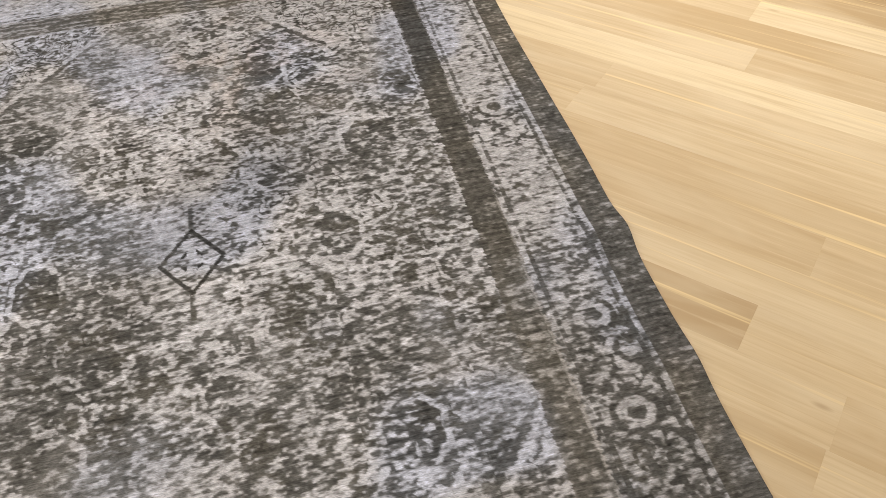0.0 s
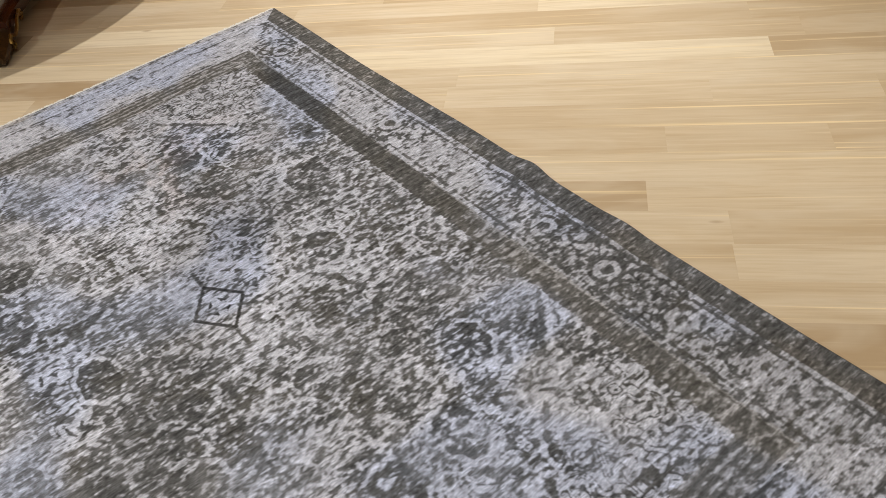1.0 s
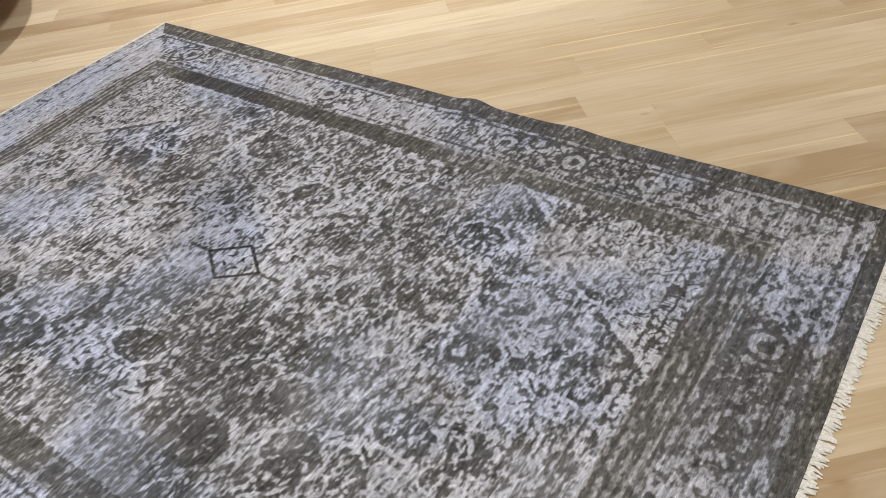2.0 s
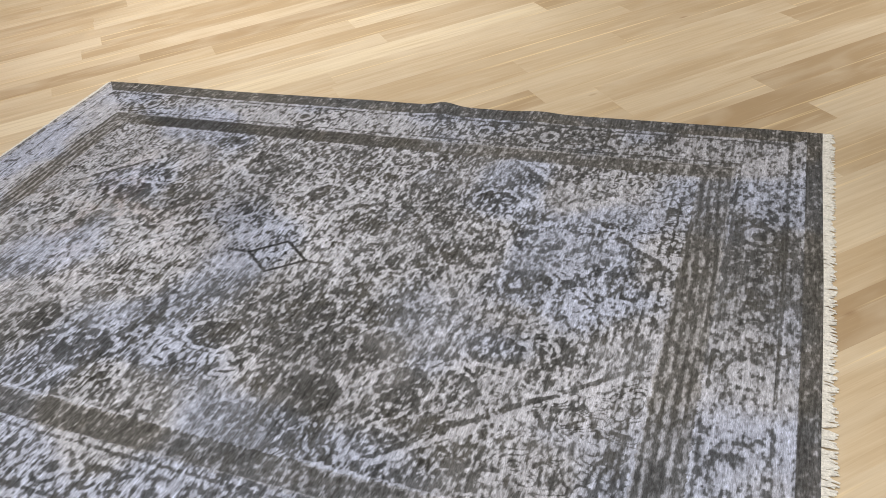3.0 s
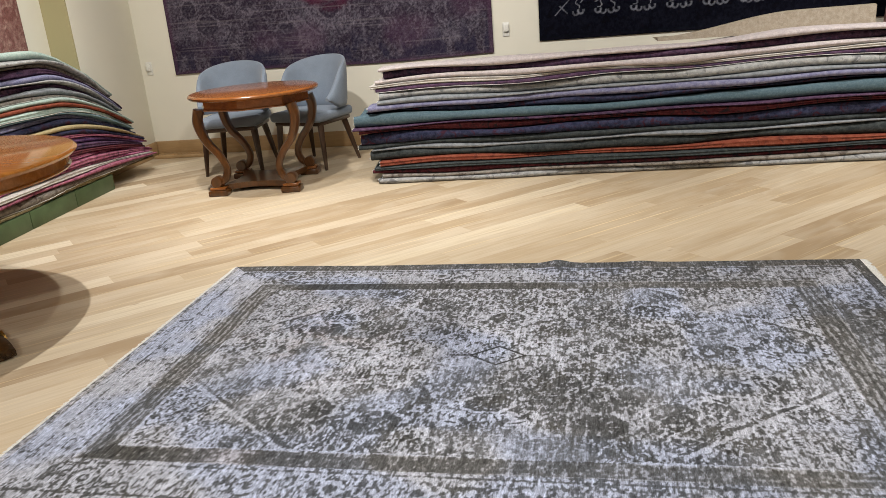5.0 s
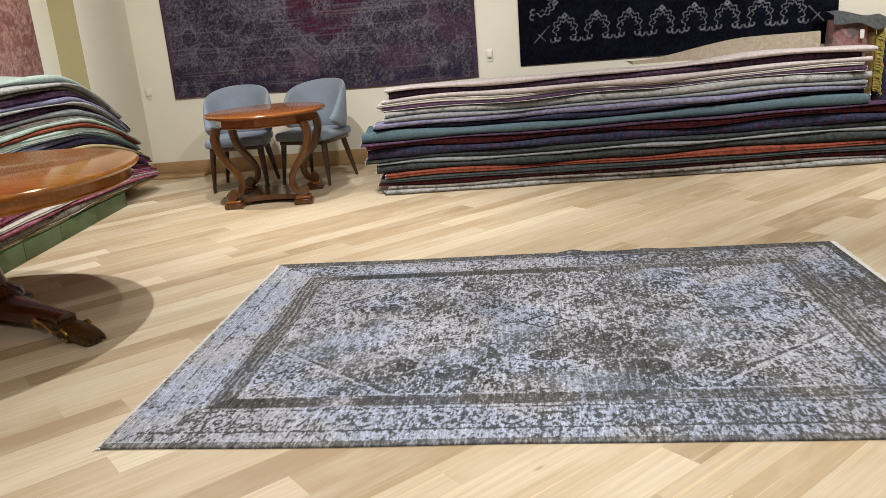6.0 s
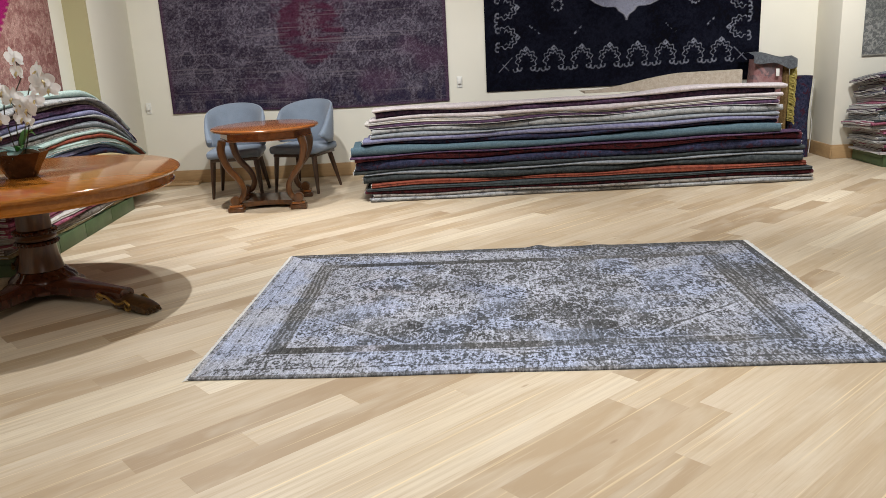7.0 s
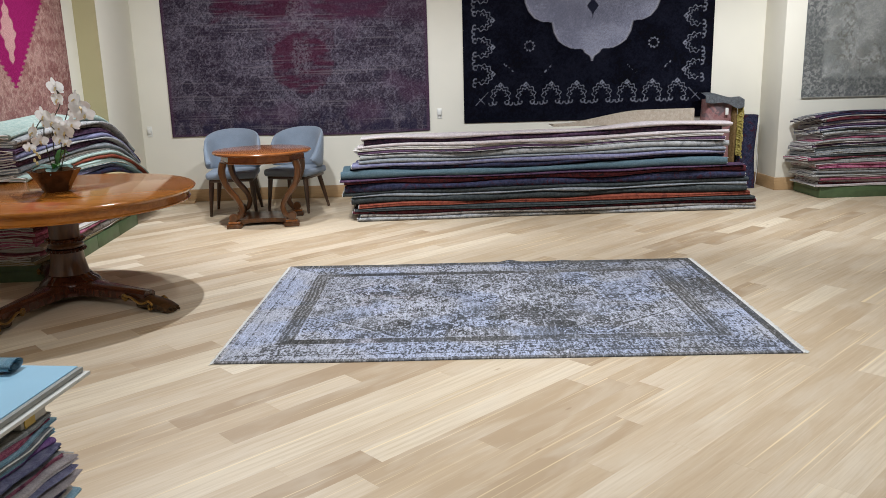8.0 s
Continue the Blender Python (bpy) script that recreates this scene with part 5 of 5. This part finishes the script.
for a, b in zip(rows, rows[1:]):
    for k in range(3):
        bm.faces.new((a[k], a[k + 1], b[k + 1], b[k]))
bmesh.ops.solidify(bm, geom=bm.faces[:], thickness=-0.022)
part("top_flap", bm, PILES["slate"], ob, "grey-blue folded flap")
bm = bmesh.new()
sweep(bm, smooth_line([(0.195, -0.02, 0.0), (0.18, -0.03, 0.4), (0.19, -0.03, 0.7), (0.185, -0.02, 1.06)], 5), [0.07] * 16, [0.20] * 16, 10, 3.0, (0, 1, 0))
part("inner_fold", bm, OCHRE, ob, "ochre brown inner fold")
rng = random.Random(5)
bm = bmesh.new()
for i in range(70):
    z = 0.42 + 0.62 * i / 70
    sweep(bm, [(0.23, -0.08, z), (0.255 + rng.uniform(0, 0.02), -0.13 + rng.uniform(-0.02, 0.02), z - 0.012), (0.252 + rng.uniform(0, 0.03), -0.15, z - 0.04)], [0.02, 0.018, 0.008], [0.014, 0.012, 0.006], 5)
part("fringe", bm, YELLOW_FRINGE, ob, "curly yellow fringe")
part("price_tag", boxed(0.055, 0.092, -0.142, -0.136, 0.90, 0.98, 0.002), WHITE_PLASTIC, ob, "small white paper tag")
ob = standing_rug(pose(3.53, 4.40, 0), 0.24, 0.20, 0.88, "navy", "navy rug rolled upright against the wall corner")
bm = bmesh.new()
sweep(bm, smooth_line([(0.11, -0.10, 0.05), (0.125, -0.10, 0.35), (0.10, -0.108, 0.5), (0.118, -0.10, 0.85)], 5), [0.008] * 16, [0.008] * 16, 6)
part("cord", bm, FRINGE, ob, "pale tying cord")

ob = thing("draped_rug", pose(0, 0, 0), "beige rug laid sloping behind the top of the main stack", "rug")
bm = bmesh.new()
rows = []
for i in range(21):
    t = i / 20
    x = 1.05 + 1.57 * t
    z = 0.88 + 0.125 * float(step(0.0, 0.65, t)) + 0.01 * t
    rows.append([bm.verts.new((x, 3.66, 0.86)), bm.verts.new((x, 3.66, z)), bm.verts.new((x, 3.70, z + 0.006)), bm.verts.new((x, 4.0, 0.87))])
for a, b in zip(rows, rows[1:]):
    for k in range(4):
        j = (k + 1) % 4
        bm.faces.new((a[k], a[j], b[j], b[k]))
bm.faces.new(rows[0][::-1]), bm.faces.new(rows[-1])
part("folded_body", bm, pile_material("beige_pile", (0.36, 0.30, 0.23), (0.46, 0.40, 0.32)), ob)


# ---- sample board on the near stack ----
ob = thing("sample_board", pose(-1.327, -3.215, 0.0, 0, 0, -8), "pale blue board with grey edge lying on stacked rugs", "board")
part("panel", boxed(-0.9, 0, -1.4, 0, 0.859, 0.872, 0.003), BLUE_BOARD, ob, "pale blue face")
part("edge_strip", boxed(0.0005, 0.012, -1.4, 0.0, 0.858, 0.870, 0.002), BOARD_EDGE, ob, "grey edge")
part("backing", boxed(-0.9, 0.024, -1.4, 0.008, 0.848, 0.857, 0.002), BOARD_WHITE, ob, "thin white backing sheet")
ob = thing("box_file", pose(-1.45, -3.34, 0, 0, 0, -8), "small grey box with yellow tape under the board", "box")
part("body", boxed(-0.16, 0.085, -0.06, 0.03, 0.803, 0.847, 0.003), GREY_PLASTIC, ob)
part("tape", boxed(0.0855, 0.088, -0.05, -0.015, 0.804, 0.846), YELLOW, ob, "yellow tape")
bm = lathe(bmesh.new(), [(0.012, -0.03), (0.017, -0.026), (0.018, 0.02), (0.012, 0.03)], 16)
bm.transform(Matrix.Translation((0.060, 0.055, 0.829)) @ pose(0, 0, 0, 90))
part("knob", bm, CHAIR_LEG, ob, "dark round knob")
ob = thing("rolled_rug", pose(-1.455, -3.24, 0.872, 0, 0, -6), "blue-grey rug rolled up on the pale blue board", "rug")
bm = bmesh.new()
for r0 in (0.017,):
    spiral = []
    for i in range(60):
        a = i / 59 * 4 * math.pi
        r = r0 * (0.45 + 0.55 * i / 59)
        spiral.append((r * math.cos(a), r * math.sin(a)))
    rows = [[bm.verts.new((x, -cx, 0.021 + cz)) for cx, cz in spiral] for x in (-0.5, -0.25, 0.0)]
    for a, b in zip(rows, rows[1:]):
        for k in range(59):
            bm.faces.new((a[k], a[k + 1], b[k + 1], b[k]))
bmesh.ops.solidify(bm, geom=bm.faces[:], thickness=0.006)
bm.transform(Matrix.Diagonal((1, 1.9, 0.9, 1)))
part("rolled_body", bm, PILES["sky"], ob)


# ---- small fittings ----
def socket(x, z, name, label):
    ob = thing(name, pose(x, WALL_Y, z), label, "socket")
    part("plate", boxed(-0.030, 0.030, -0.009, 0, -0.062, 0.062, 0.003), WHITE_PLASTIC, ob)
    part("plug", boxed(-0.022, 0.022, -0.034, -0.0095, -0.020, 0.046, 0.005), WHITE_PLASTIC, ob)


socket(-3.655, 0.865, "wall_socket", "small white wall socket with a plug in it")
socket(-0.165, 0.985, "wall_switch", "small white wall switch between the hung rugs")
ob = thing("floor_vent", pose(-3.42, 4.55, 0), "low wooden floor vent against the baseboard", "vent")
part("frame", boxed(-0.28, 0.26, -0.07, 0.08, 0, 0.03, 0.008), BASE_WOOD, ob)
for i in range(12):
    part("slat", boxed(-0.25 + i * 0.042, -0.23 + i * 0.042, -0.05, 0.06, 0.031, 0.036), BASE_WOOD, ob)

# ---- oak plank floor ----
def clip(poly, ax, limit, keep_below):
    out = []
    for p, q in zip(poly, poly[1:] + poly[:1]):
        a, b = (p[ax] <= limit) == keep_below or p[ax] == limit, (q[ax] <= limit) == keep_below or q[ax] == limit
        if a:
            out.append(p)
        if a != b:
            t = (limit - p[ax]) / (q[ax] - p[ax])
            out.append(tuple(p[i] + (q[i] - p[i]) * t for i in (0, 1)))
    return out


PLANK_DEG, PLANK_W = 41.0, 0.143
floor = setting("floor", boxed(RECESS_X - 0.2, RIGHT_X + 0.2, REAR_Y - 0.2, WALL_Y + 0.2, -0.10, -0.022), SUBFLOOR, "pale oak plank floor laid diagonally", "floor")
ca, sa = math.cos(radians(PLANK_DEG)), math.sin(radians(PLANK_DEG))
to_world = lambda a, b: (a * ca - b * sa, a * sa + b * ca)
near, rest_v, rest_f = [], [], []


def plank_prism(poly):
    """Outline in plank coordinates, with a small chamfer at the top."""
    cx, cy = sum(p[0] for p in poly) / len(poly), sum(p[1] for p in poly) / len(poly)
    n = len(poly)
    inner = []
    for x, y in poly:
        dx, dy = x - cx, y - cy
        inner.append((x - math.copysign(min(0.0004, abs(dx) * 0.5), dx), y - math.copysign(min(0.0005, abs(dy) * 0.5), dy)))
    verts = [(x, y, -0.021) for x, y in poly] + [(x, y, -0.0003) for x, y in poly] + [(x, y, 0.0) for x, y in inner]
    faces = [tuple(range(2 * n, 3 * n))]
    for lo in (0, n):
        for i in range(n):
            j = (i + 1) % n
            faces.append((lo + i, lo + j, lo + n + j, lo + n + i))
    return verts, faces, (cx, cy)


rng = random.Random(77)
row = -75
while row < 75:
    b0 = row * PLANK_W
    a = -9.0 - rng.uniform(0, 1.5)
    while a < 9.5:
        length = rng.choice((0.5, 0.75, 1.0, 1.3, 1.6, 1.9, 2.2)) * rng.uniform(0.9, 1.1)
        quad = [(a, b0), (a + length, b0), (a + length, b0 + PLANK_W), (a, b0 + PLANK_W)]
        poly = [to_world(*p) for p in quad]
        for ax, limit, below in ((0, RECESS_X, False), (0, RIGHT_X, True), (1, REAR_Y, False), (1, WALL_Y, True)):
            poly = clip(poly, ax, limit, below) if len(poly) > 2 else []
        a += length
        if len(poly) < 3:
            continue
        local = [(x * ca + y * sa, -x * sa + y * ca) for x, y in poly]
        verts, faces, (cx, cy) = plank_prism(local)
        wx, wy = to_world(cx, cy)
        if -3.4 < wx < 3.2 and -3.6 < wy < 3.0:
            near.append((math.hypot(wx + 0.2, wy), verts, faces, cx, cy))
        else:
            near.append((99 + len(near), verts, faces, cx, cy))
    row += 1
near.sort(key=lambda e: e[0])
for i, (dist, verts, faces, cx, cy) in enumerate(near):
    if i < 300 and dist < 99:
        me = bpy.data.meshes.new("plank")
        me.from_pydata([(x - cx, y - cy, z) for x, y, z in verts], [], faces)
        me.materials.append(PLANK)
        ob = new("plank", me)
        ob.parent = floor
        ob.matrix_world = pose(*to_world(cx, cy), 0, 0, 0, PLANK_DEG)
    else:
        k = len(rest_v)
        rest_v.extend(verts)
        rest_f.extend(tuple(k + j for j in f) for f in faces)
me = bpy.data.meshes.new("planks")
me.from_pydata(rest_v, [], rest_f)
me.materials.append(PLANKS)
ob = new("planks", me)
ob.parent = floor
ob.matrix_world = pose(0, 0, 0, 0, 0, PLANK_DEG)
tagged(ob, kind="stuff")
